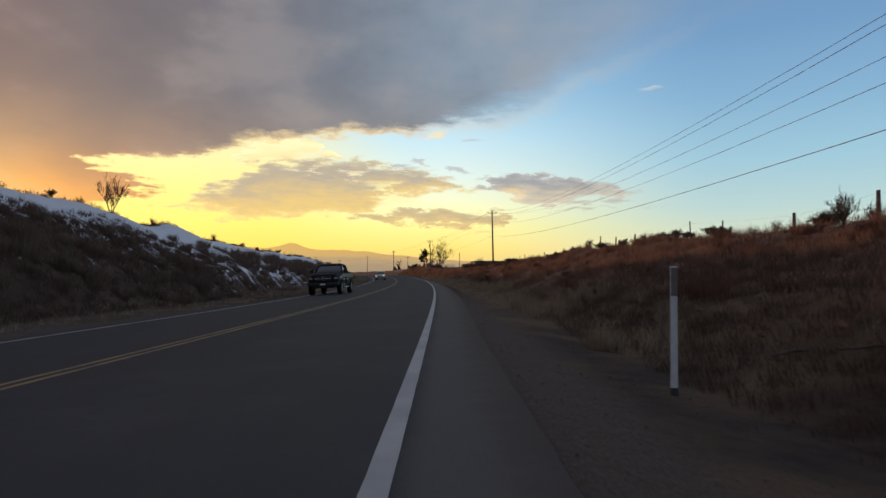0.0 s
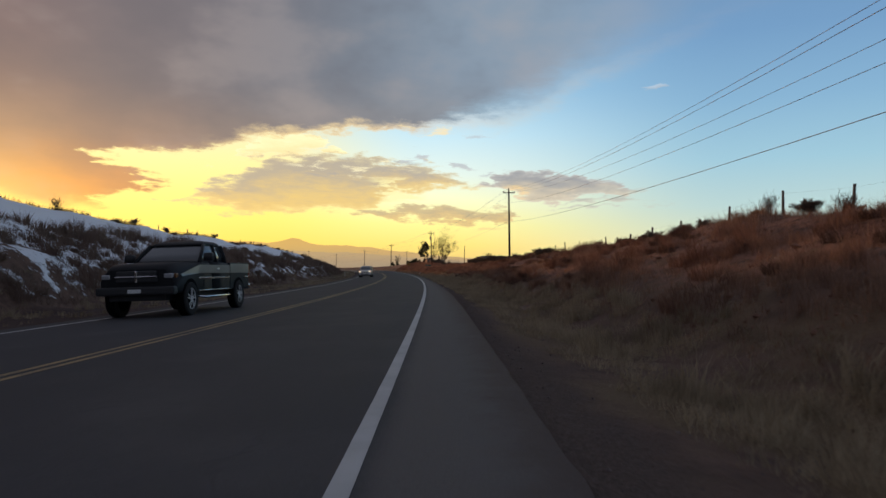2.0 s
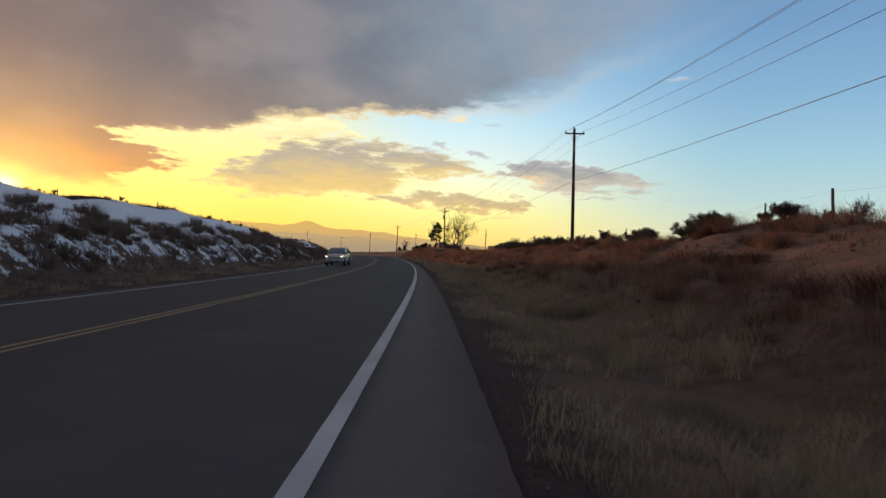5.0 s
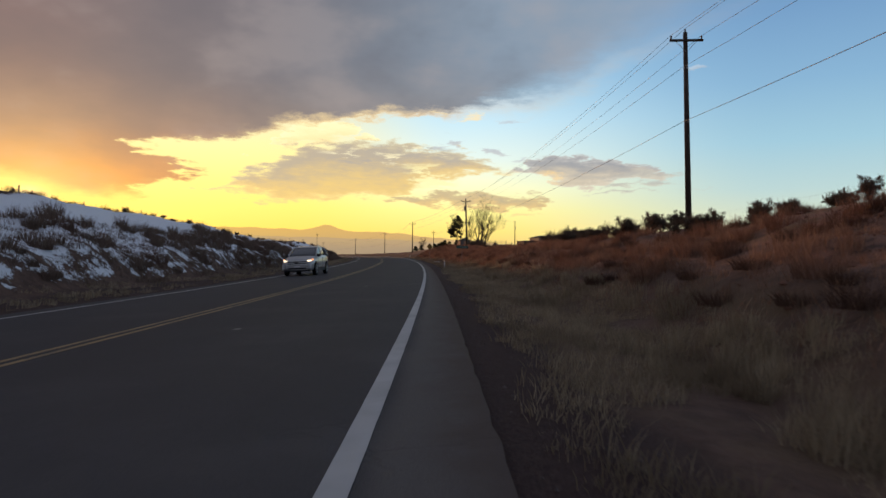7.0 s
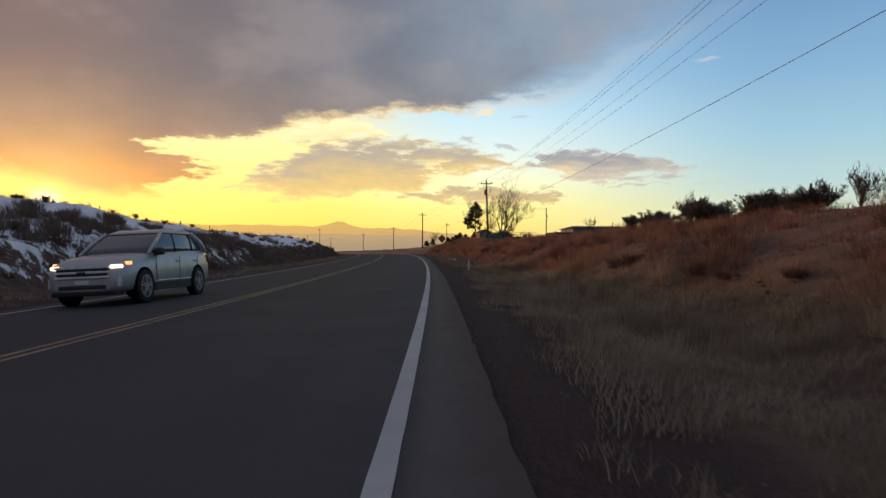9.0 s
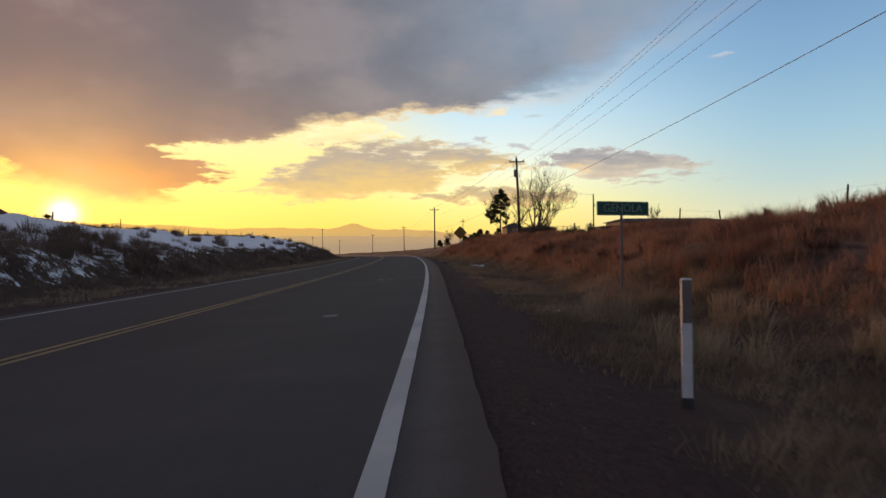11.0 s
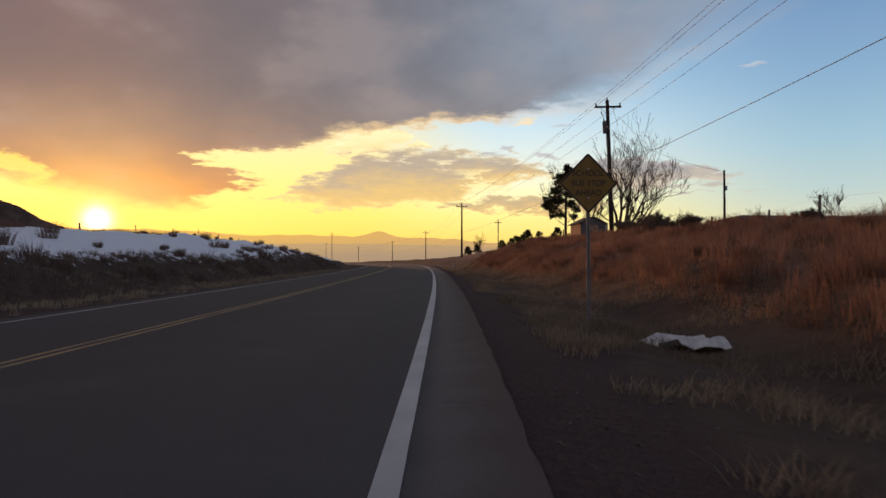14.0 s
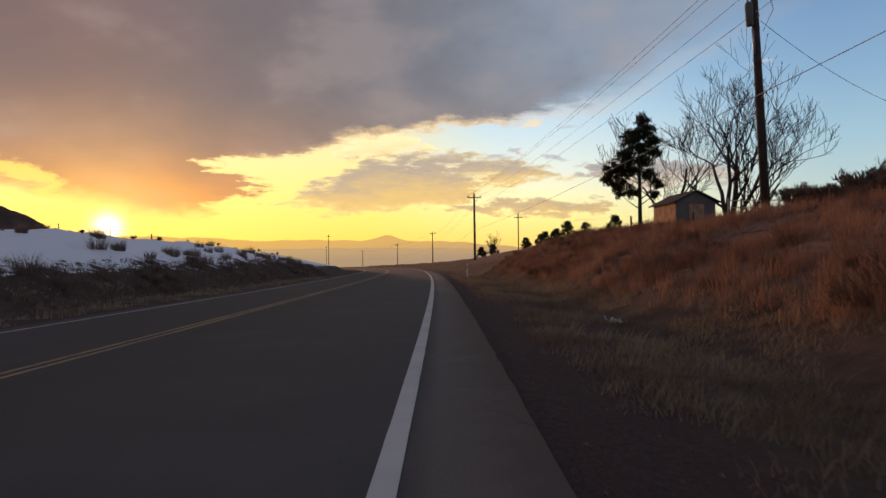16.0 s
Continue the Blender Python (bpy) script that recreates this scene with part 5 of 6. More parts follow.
def town_sign():
    base = Vector((-1.27, 152.3, 0))
    base.z = rise(152.3) + ground(3.8, 152.3)
    t = thing("town_sign", Matrix.Translation(base) @ Matrix.Rotation(radians(24), 4, "Z"), "green town name sign with white letters on a steel post", "road sign")
    h = 1.92 - base.z
    part("post", u_post(h - 0.02), DULL_STEEL, t)
    c = h - 0.13
    plate = part("plate", round_plate(1.17, 0.27, 0.03, 0.006, Matrix.Translation((0.02, -0.03, c))), SIGN_GREEN, t)
    part("border", ring_plate(1.15, 0.25, 0.03, 0.012, 0.004, Matrix.Translation((0.02, -0.036, c))), SIGN_WHITE, plate)
    lettering("GENOLA", 0.22, SIGN_WHITE, plate, Matrix.Translation((0.02, -0.036, c)) @ FACE)
    for z in (c - 0.08, c + 0.08):
        part("bolt", tube_mesh("bolt", [([(0, -0.045, z), (0, -0.03, z)], [0.012, 0.012])], GALV, 6), None, t)
    return t


def warning_sign():
    base = Vector((-6.02, 181.0, 0))
    base.z = rise(181) + ground(2.2, 181)
    t = thing("warning_sign", Matrix.Translation(base) @ Matrix.Rotation(radians(14), 4, "Z") @ Matrix.Rotation(radians(-0.3), 4, "Y"), "yellow diamond warning sign in shade on a steel post", "road sign")
    c = 2.205 - base.z
    part("post", u_post(c + 0.3), DULL_STEEL, t)
    turn = Matrix.Translation((0, -0.03, c)) @ Matrix.Rotation(radians(45), 4, "Y")
    s = 0.60
    plate = part("plate", round_plate(s, s, 0.035, 0.006, turn), SIGN_YELLOW, t)
    part("border", ring_plate(s - 0.012, s - 0.012, 0.03, 0.02, 0.004, Matrix.Translation((0, -0.006, 0)) @ turn), SIGN_BLACK, plate)
    for text, dz in (("SCHOOL", 0.135), ("BUS STOP", 0.0), ("AHEAD", -0.135)):
        lettering(text, 0.115, SIGN_BLACK, plate, Matrix.Translation((0, -0.036, c + dz)) @ FACE)
    for z in (c - 0.2, c + 0.2):
        part("bolt", tube_mesh("bolt", [([(0, -0.045, z), (0, -0.03, z)], [0.012, 0.012])], GALV, 6), None, t)
    return t


town_sign()
warning_sign()


def delineator(m, h, label):
    t = thing("delineator", m, label, "marker post", "roadside marker posts")
    bm = bmesh.new()
    box(bm, -0.032, 0.032, -0.010, 0.010, 0.0, h, 0.006)
    part("blade", bm, POST_WHITE, t)
    bm = bmesh.new()
    box(bm, -0.029, 0.029, -0.016, -0.0125, h - 0.27, h - 0.012, 0.002)
    part("reflector", bm, plain("dull_reflector", (0.16, 0.14, 0.13), 0.35, 0.1, 0.2, relief=0.0), t)
    part("foot", tube_mesh("foot", [([(0, 0, -0.2), (0, 0, 0.06)], [0.045, 0.04])], SIGN_BLACK, 8), None, t, "dark ground socket")
    return t


delineator(Matrix.Translation(on_ground(2.39, 6.15, 0.0)), 1.16, "tall white plastic marker post on the gravel verge")
delineator(Matrix.Translation(on_ground(1.75, 143.0, 0.0)), 0.78, "white plastic marker post on the verge")
delineator(Matrix.Translation(on_ground(-11.0, 143.6, 0.0)), 0.85, "white plastic marker post on the far verge")
delineator(Matrix.Translation(on_ground(2.2, 232.0, 0.0)), 0.85, "white plastic marker post on the verge")

# ---- things on the road and verge ----
PATCH = plain("pale_road_patch", (0.19, 0.185, 0.185), 0.85, vary=0.3, scale=12.0, spec=0.2)
for a, b, y0, y1 in ((-1.64, -1.41, 161.0, 161.35), (-1.32, -1.10, 160.95, 161.3), (-1.44, -1.26, 148.8, 149.15), (-1.44, -1.36, 159.6, 159.75), (-2.0, -1.9, 112.5, 112.8), (-2.6, -2.5, 99.6, 99.8)):
    tagged(strip("road_patch", a, b, y0, y1, 0.004, PATCH, 0.1, 0.03, seed=a), "small pale patch of filler on the asphalt", "road patch", kind="structure")
LITTER = plain("dirty_white_litter", (0.52, 0.49, 0.46), 0.8, vary=0.25, scale=8.0, spec=0.15, relief=0.3)


def crumpled(name, m, size, seed, label, flat_=0.25, mat=LITTER, cat="litter"):
    rr = random.Random(seed)
    bm = bmesh.new()
    bmesh.ops.create_grid(bm, x_segments=7, y_segments=5, size=0.5)
    for v in bm.verts:
        k = noise.noise(Vector((v.co.x * 3, v.co.y * 3, seed)))
        v.co = Vector((v.co.x * (1 + rr.uniform(-0.15, 0.15)), v.co.y * (0.6 + rr.uniform(-0.1, 0.1)), flat_ * abs(k) + 0.02 + flat_ * 0.35 * rr.random()))
    r = bmesh.ops.solidify(bm, geom=bm.faces[:], thickness=0.012)
    bmesh.ops.scale(bm, vec=(size, size, size), verts=bm.verts)
    me = bpy.data.meshes.new(name)
    bm.to_mesh(me)
    bm.free()
    me.materials.append(mat)
    ob = tagged(new(name, me), label, cat, "litter on the verge")
    ob.matrix_world = m
    return ob


crumpled("cardboard_litter", Matrix.Translation(on_ground(3.1, 179.4)) @ Matrix.Rotation(0.3, 4, "Z"), 0.95, 2, "torn sheet of pale cardboard lying in the ditch", 0.2)
for l, y, s, q in ((3.35, 203.6, 0.4, 5), (2.95, 192.0, 0.14, 7), (2.06, 149.1, 0.16, 11), (3.0, 28.2, 0.2, 13), (3.6, 44.4, 0.12, 17), (3.9, 44.0, 0.16, 19), (3.3, 157.5, 0.12, 23), (4.4, 159.3, 0.16, 29), (4.6, 162.6, 0.1, 31), (3.2, 116.5, 0.14, 37)):
    crumpled("paper_litter", Matrix.Translation(on_ground(l, y)) @ Matrix.Rotation(q, 4, "Z"), s, q, "crumpled scrap of dirty white paper in dry grass", 0.45)
for l, y, a in ((4.1, 7.2, 0.5), (4.4, 6.3, 0.2)):
    p = on_ground(l, y)
    part("branch", tube_mesh("branch", [([(-0.5, 0, 0.04), (0, 0.06, 0.06), (0.5, 0.02, 0.03)], [0.014, 0.018, 0.01])], POST_WOOD, 6), None, thing("fallen_branch", Matrix.Translation(p) @ Matrix.Rotation(a, 4, "Z"), "bleached fallen branch on the verge", "branch"))

# crumbled clods of earth on the cut bank, past counting
crng = np.random.default_rng(19)
V, F = [], []
while len(V) < 6 * 5200:
    y, l = crng.uniform(-2, 236), crng.uniform(4.4, 11.6)
    if noise.noise(Vector((l * 0.5, y * 0.35, 41.0))) < crng.uniform(-0.5, 0.3):
        continue
    s_ = 0.02 + 0.075 * crng.uniform(0, 1) ** 3
    p, b = at(l, y, ground(l, y) + s_ * 0.25), len(V)
    for d in ((1, 0, 0), (-1, 0, 0), (0, 1, 0), (0, -1, 0), (0, 0, 0.7), (0, 0, -1)):
        V.append(p + Vector(d) * s_ * crng.uniform(0.6, 1.3) + Vector(crng.normal(0, s_ * 0.12, 3)))
    F += [(b + i, b + j, b + m) for i, j, m in ((0, 2, 4), (2, 1, 4), (1, 3, 4), (3, 0, 4), (2, 0, 5), (1, 2, 5), (3, 1, 5), (0, 3, 5))]
stuff("earth_clods", mesh_from("earth_clods", V, F, plain("crumbled_red_earth", (0.19, 0.104, 0.075), 0.95, vary=0.4, scale=3.0, spec=0.1)), "crumbled reddish clods on the cut bank", "earth")

# loose stones on the shoulder, past counting
srng = np.random.default_rng(9)
V, F = [], []
for k in range(4200):
    y = srng.uniform(-2, 215)
    e = along(SEAL, y)
    l = e + 0.12 + abs(srng.normal(0, 0.8)) if k % 5 else -9.4 - abs(srng.normal(0, 1.0))
    s = srng.uniform(0.005, 0.017) * (1.5 if srng.random() < 0.06 else 1)
    p = at(l, y, ground(l, y) + s * 0.15)
    b = len(V)
    for q in range(6):
        d = Vector(((1, 0, 0), (-1, 0, 0), (0, 1, 0), (0, -1, 0), (0, 0, 1), (0, 0, -1))[q])
        V.append(p + d * s * srng.uniform(0.6, 1.2))
    F += [(b + i, b + j, b + m) for i, j, m in ((0, 2, 4), (2, 1, 4), (1, 3, 4), (3, 0, 4), (2, 0, 5), (1, 2, 5), (3, 1, 5), (0, 3, 5))]
stuff("gravel", mesh_from("gravel", V, F, plain("loose_stones", (0.13, 0.105, 0.098), 0.9, vary=0.5, scale=4.0, spec=0.15)), "loose grey-brown stones beside the asphalt", "gravel")


# ---- vehicles ----
def paint_car(name, colour, metal, rough, dust=0.35, coat=0.5):
    def build(g, b):
        p = place_of(g)
        n = g.noise(p, 2.2, 5.0, 0.6)
        g.put(b.inputs["Base Color"], g.mix(g.m("MULTIPLY", g.step(n, 0.35, 0.75), dust), colour, (0.16, 0.14, 0.12)))
        g.put(b.inputs["Roughness"], g.m("ADD", rough, g.m("MULTIPLY", n, 0.2)))
        b.inputs["Metallic"].default_value = metal
        b.inputs["Coat Weight"].default_value = coat
        b.inputs["Specular IOR Level"].default_value = 0.2 + coat * 0.6
        b.inputs["Coat Roughness"].default_value = 0.12
    return material(name, build)


def lamp_mat(name, colour, power):
    def build(g, b):
        b.inputs["Base Color"].default_value = (0.5, 0.5, 0.5, 1)
        b.inputs["Roughness"].default_value = 0.15
        b.inputs["Emission Color"].default_value = (*colour, 1)
        b.inputs["Emission Strength"].default_value = power
    return material(name, build)


SILVER = paint_car("silver_car_paint", (0.40, 0.39, 0.385), 0.35, 0.34, 0.15)
UPPER_CAR = paint_car("pewter_car_paint", (0.15, 0.156, 0.154), 0.3, 0.4, 0.2)
ALLOY_DIM = plain("dull_alloy", (0.36, 0.355, 0.35), 0.4, 0.3, 0.2, 9.0, relief=0.0)
# alloy darkened in its colour for the shade behind the spokes
DISH = plain("shadowed_alloy", (0.055, 0.054, 0.053), 0.5, 0.2, 0.3, 9.0, relief=0.0)
ALLOY = plain("bright_alloy", (0.66, 0.655, 0.65), 0.35, 0.2, 0.2, 9.0, relief=0.0)
DARK_CAR = paint_car("black_car_paint", (0.008, 0.009, 0.011), 0.0, 0.5, 0.02, 0.0)
CHROME = plain("chrome", (0.62, 0.62, 0.64), 0.18, 1.0, 0.1, 9.0, relief=0.0)
RUBBER = plain("tyre_rubber", (0.022, 0.021, 0.021), 0.85, vary=0.25, scale=20.0, spec=0.25, relief=0.3)
# black that stands for the shade in wheel openings, which aren't cut out
SHADOW_GAP = plain("arch_shade_black", (0.006, 0.006, 0.006), 0.95, vary=0.2, scale=9.0, spec=0.05, relief=0.0)
TRIM = plain("black_plastic_trim", (0.022, 0.022, 0.024), 0.6, vary=0.2, scale=9.0, relief=0.1)
GLASS = plain("dark_car_glass", (0.060, 0.062, 0.066), 0.06, 0.0, 0.05, 3.0, spec=0.8, relief=0.0)
HEADLIGHT = lamp_mat("lit_headlamp", (1.0, 0.80, 0.52), 2.2)
AMBER = lamp_mat("lit_amber_lamp", (1.0, 0.32, 0.08), 2.0)
UNLIT = plain("clear_lamp_lens", (0.35, 0.36, 0.38), 0.12, 0.3, 0.1, 8.0, spec=0.7, relief=0.0)
RED_LENS = plain("red_lamp_lens", (0.22, 0.01, 0.01), 0.2, 0.0, 0.1, 8.0, relief=0.0)


def loft(sections, crease=2):
    """Rings of (y, half profile of (x, z) from the bottom to the top), mirrored and skinned."""
    bm = bmesh.new()
    rings = []
    for y, prof in sections:
        full = [(x, z) for x, z in prof] + [(-x, z) for x, z in prof[::-1]]
        rings.append([bm.verts.new((x, y, z)) for x, z in full])
    n = len(rings[0])
    for a, b in zip(rings, rings[1:]):
        for k in range(n):
            bm.faces.new((a[k], a[(k + 1) % n], b[(k + 1) % n], b[k]))
    caps = [bm.faces.new(rings[0][::-1]), bm.faces.new(rings[-1])]
    bmesh.ops.recalc_face_normals(bm, faces=bm.faces)
    for f in bm.faces:
        f.smooth = f not in caps
    return bm


def cabin(levels):
    """A glasshouse from levels of (z, front y, rear y, half width), with rounded corners."""
    bm = bmesh.new()
    rings = []
    for z, f, r, w in levels:
        ring = []
        for k in range(20):
            a = 2 * math.pi * k / 20
            c, s = math.cos(a), math.sin(a)
            e = 0.16
            ring.append(bm.verts.new((w * math.copysign(abs(c) ** e, c), (f + r) / 2 + (f - r) / 2 * math.copysign(abs(s) ** e, s), z)))
        rings.append(ring)
    for a, b in zip(rings, rings[1:]):
        for k in range(20):
            bm.faces.new((a[k], a[(k + 1) % 20], b[(k + 1) % 20], b[k]))
    bm.faces.new(rings[-1])
    bm.faces.new(rings[0][::-1])
    bmesh.ops.recalc_face_normals(bm, faces=bm.faces)
    for f in bm.faces:
        f.smooth = True
    return bm


def disc(x0, x1, y, z, r0, r1, n=28):
    """A short drum across the car."""
    bm = bmesh.new()
    a = [bm.verts.new((x0, y + r0 * math.cos(6.2832 * k / n), z + r0 * math.sin(6.2832 * k / n))) for k in range(n)]
    b = [bm.verts.new((x1, y + r1 * math.cos(6.2832 * k / n), z + r1 * math.sin(6.2832 * k / n))) for k in range(n)]
    for k in range(n):
        bm.faces.new((a[k], a[(k + 1) % n], b[(k + 1) % n], b[k]))
    bm.faces.new(b)
    bm.faces.new(a[::-1])
    bmesh.ops.recalc_face_normals(bm, faces=bm.faces)
    return bm


def wheel(t, side, y, x, r, rim_r, spokes, wide=0.22, dish=TRIM, shine=ALLOY):
    ty = bmesh.new()
    prof = [(-wide / 2, rim_r), (-wide / 2, r * 0.93), (-wide / 2 + 0.03, r), (wide / 2 - 0.03, r), (wide / 2, r * 0.93), (wide / 2, rim_r), (wide / 2 - 0.05, rim_r * 0.95)]
    n = 32
    rings = [[ty.verts.new((side * (x + px), y + pr * math.cos(6.2832 * k / n), r + pr * math.sin(6.2832 * k / n))) for k in range(n)] for px, pr in prof]
    for a, b in zip(rings, rings[1:]):
        for k in range(n):
            ty.faces.new((a[k], a[(k + 1) % n], b[(k + 1) % n], b[k]))
    bmesh.ops.recalc_face_normals(ty, faces=ty.faces)
    w = part("wheel", disc(side * (x - 0.06), side * (x + 0.095), y, r, rim_r * 0.97, rim_r * 0.97), dish, t)
    part("tyre", ty, RUBBER, w)
    rim = bmesh.new()
    for k in range(spokes):
        # two narrow bars that part towards the rim
        for lean in (-1, 1):
            m = Matrix.Translation((side * (x + 0.1), y, r)) @ Matrix.Rotation(6.2832 * k / spokes, 4, "X")
            a, b, ra, rb = 0.016, 0.015, 0.04, rim_r * 0.93
            c = lean * rim_r * 0.17
            ring = [(lean * 0.016 - a, ra), (lean * 0.016 + a, ra), (c + b, rb), (c - b, rb)]
            lo = [rim.verts.new(m @ Vector((-0.02, p, q))) for p, q in ring]
            hi = [rim.verts.new(m @ Vector((0.016 * side, p * 0.9, q))) for p, q in ring]
            rim.faces.new(hi if side > 0 else hi[::-1])
            for q in range(4):
                rim.faces.new((lo[q], lo[(q + 1) % 4], hi[(q + 1) % 4], hi[q]))
    box(rim, -0.03, 0.02, -0.045, 0.045, -0.045, 0.045, 0.018, Matrix.Translation((side * (x + 0.1), y, r)))
    # the lip that the spokes run into
    rings = [[rim.verts.new((side * (x + px), y + pr * math.cos(6.2832 * k / n), r + pr * math.sin(6.2832 * k / n))) for k in range(n)] for px, pr in ((0.06, rim_r), (0.112, rim_r), (0.114, rim_r * 0.93), (0.08, rim_r * 0.89))]
    for a, b in zip(rings, rings[1:]):
        for k in range(n):
            rim.faces.new((a[k], a[(k + 1) % n], b[(k + 1) % n], b[k]))
    bmesh.ops.recalc_face_normals(rim, faces=rim.faces)
    part("rim", rim, shine, w, "alloy rim")
    return w


def slab(t, name, mat, x0, x1, y0, y1, z0, z1, bevel=0.01, label="", parent=None, m=None):
    bm = bmesh.new()
    box(bm, x0, x1, y0, y1, z0, z1, bevel, m)
    return part(name, bm, mat, parent or t, label)


def quad_panel(t, name, mat, pts, thick, parent=None):
    """A thin plate through four or more points, given thickness along its normal."""
    bm = bmesh.new()
    vs = [bm.verts.new(p) for p in pts]
    f = bm.faces.new(vs)
    bm.normal_update()
    bmesh.ops.solidify(bm, geom=[f], thickness=thick)
    return part(name, bm, mat, parent or t)


def hull(w, zb, zs, zt, tuck=0.06):
    return [(w * 0.55, zb), (w * 0.93, zb + 0.03), (w * 0.985, zs), (w, zs + (zt - zs) * 0.35), (w * 0.985, zs + (zt - zs) * 0.72), (w - tuck, zt - 0.03), (w - tuck - 0.12, zt), (w * 0.4, zt + 0.02)]


def suv(m):
    t = thing("suv_car", m, "silver crossover car with lit headlights on the far lane", "car")
    body = part("body", loft([(-2.36, hull(0.80, 0.42, 0.50, 0.98)), (-2.28, hull(0.89, 0.34, 0.46, 1.14)), (-1.9, hull(0.95, 0.30, 0.44, 1.19)), (-1.2, hull(0.965, 0.28, 0.42, 1.18)), (0.0, hull(0.965, 0.28, 0.42, 1.15)), (0.9, hull(0.96, 0.28, 0.42, 1.13)),
                               (1.3, hull(0.955, 0.28, 0.42, 1.09, 0.10)), (1.8, hull(0.945, 0.28, 0.44, 1.03, 0.14)), (2.15, hull(0.90, 0.28, 0.44, 0.95, 0.18)), (2.30, hull(0.80, 0.30, 0.44, 0.80, 0.16)), (2.36, hull(0.66, 0.34, 0.46, 0.70, 0.14))]), SILVER, t)
    part("glasshouse", cabin([(1.08, 1.16, -2.20, 0.86), (1.28, 0.82, -2.10, 0.83), (1.48, 0.46, -1.90, 0.775), (1.61, 0.18, -1.68, 0.72), (1.66, 0.02, -1.55, 0.66)]), GLASS, t)
    part("roof", cabin([(1.605, 0.22, -1.86, 0.735), (1.65, 0.12, -1.80, 0.71), (1.70, -0.1, -1.6, 0.63), (1.725, -0.4, -1.3, 0.5)]), SILVER, t)
    for s in (-1, 1):
        part("pillar", tube_mesh("pillar", [([(s * 0.87, 1.06, 1.10), (s * 0.82, 0.62, 1.38), (s * 0.735, 0.16, 1.63)], [0.05, 0.045, 0.045])], SILVER, 8), None, t)
        part("pillar", tube_mesh("pillar", [([(s * 0.875, -0.32, 1.06), (s * 0.80, -0.38, 1.36), (s * 0.72, -0.42, 1.60)], [0.03, 0.03, 0.03])], TRIM, 8), None, t)
        part("pillar", tube_mesh("pillar", [([(s * 0.875, -1.35, 1.08), (s * 0.80, -1.38, 1.36), (s * 0.72, -1.38, 1.60)], [0.03, 0.03, 0.03])], TRIM, 8), None, t)
        part("pillar", tube_mesh("pillar", [([(s * 0.86, -2.05, 1.14), (s * 0.80, -1.90, 1.40), (s * 0.70, -1.62, 1.63)], [0.11, 0.09, 0.07])], SILVER, 8), None, t)
        part("roof_rail", tube_mesh("roof_rail", [([(s * 0.62, -0.2, 1.69), (s * 0.62, -0.4, 1.73), (s * 0.62, -1.3, 1.73), (s * 0.62, -1.55, 1.68)], [0.016] * 4)], CHROME, 6), None, t)
        mir = part("mirror", cabin([(1.06, 0.86, 0.70, 0.0001), (1.08, 0.88, 0.68, 0.10), (1.20, 0.88, 0.68, 0.11), (1.235, 0.85, 0.71, 0.06)]), TRIM, t)
        mir.location.x = s * 1.0
        for y in (-0.25, -1.25):
            slab(t, "door_handle", CHROME, s * 0.965 - 0.02, s * 0.965 + 0.02, y - 0.11, y + 0.11, 0.90, 0.935, 0.01)
        for y, w in ((0.86, 0.004), (-0.36, 0.004), (-1.42, 0.004)):
            slab(t, "door_gap", TRIM, s * 0.962 - 0.006, s * 0.962 + 0.006, y - 0.006, y + 0.006, 0.42, 1.03, 0.0)
        slab(t, "sill_trim", CHROME, s * 0.965 - 0.025, s * 0.965 + 0.015, -0.95, 0.92, 0.44, 0.475, 0.008, "bright sill strip")
        slab(t, "sill", TRIM, s * 0.90 - 0.06, s * 0.90 + 0.055, -1.0, 0.95, 0.24, 0.43, 0.02)
        for y in (1.42, -1.42):
            # flat disc on the body side, dark as the shaded opening would be
            part("wheel_arch_shade", disc(s * 0.80, s * 0.972, y, 0.39, 0.415, 0.41), SHADOW_GAP, t)
            wheel(t, s, y, 0.885, 0.37, 0.255, 5, 0.22, DISH, ALLOY_DIM)
        slab(t, "headlight", HEADLIGHT, -0.13, 0.14, -0.10, 0.05, -0.036, 0.046, 0.03, "lit headlight", None, Matrix.Translation((s * 0.73, 2.20, 0.83)) @ Matrix.Rotation(radians(-s * 32), 4, "Z"))
        slab(t, "indicator", AMBER, -0.07, 0.07, -0.05, 0.03, -0.035, 0.035, 0.015, "amber corner lamp", None, Matrix.Translation((s * 0.885, 1.97, 0.90)) @ Matrix.Rotation(radians(-s * 62), 4, "Z"))
        slab(t, "fog_lamp", POST_WHITE, -0.045, 0.045, -0.03, 0.05, -0.10, 0.11, 0.015, "", None, Matrix.Translation((s * 0.80, 2.24, 0.50)) @ Matrix.Rotation(radians(-s * 35), 4, "Z"))
        slab(t, "tail_lamp", RED_LENS, s * 0.82 - 0.09, s * 0.82 + 0.09, -2.36, -2.2, 0.86, 1.06, 0.03)
    slab(t, "grille", TRIM, -0.60, 0.60, 2.20, 2.365, 0.57, 0.86, 0.03)
    for z in (0.62, 0.725, 0.83):
        slab(t, "grille_bar", ALLOY, -0.63, 0.63, 2.27, 2.388, z - 0.025, z + 0.025, 0.016, "bright grille bar")
    slab(t, "badge", TRIM, -0.11, 0.11, 2.36, 2.40, 0.665, 0.745, 0.03, "plain dark oval badge")
    slab(t, "number_plate", POST_WHITE, -0.16, 0.16, 2.37, 2.385, 0.47, 0.56, 0.004, "plain pale plate")
    slab(t, "lower_intake", TRIM, -0.56, 0.56, 2.24, 2.378, 0.36, 0.455, 0.03)
    slab(t, "skid_plate", TRIM, -0.78, 0.78, 2.0, 2.31, 0.22, 0.34, 0.04)
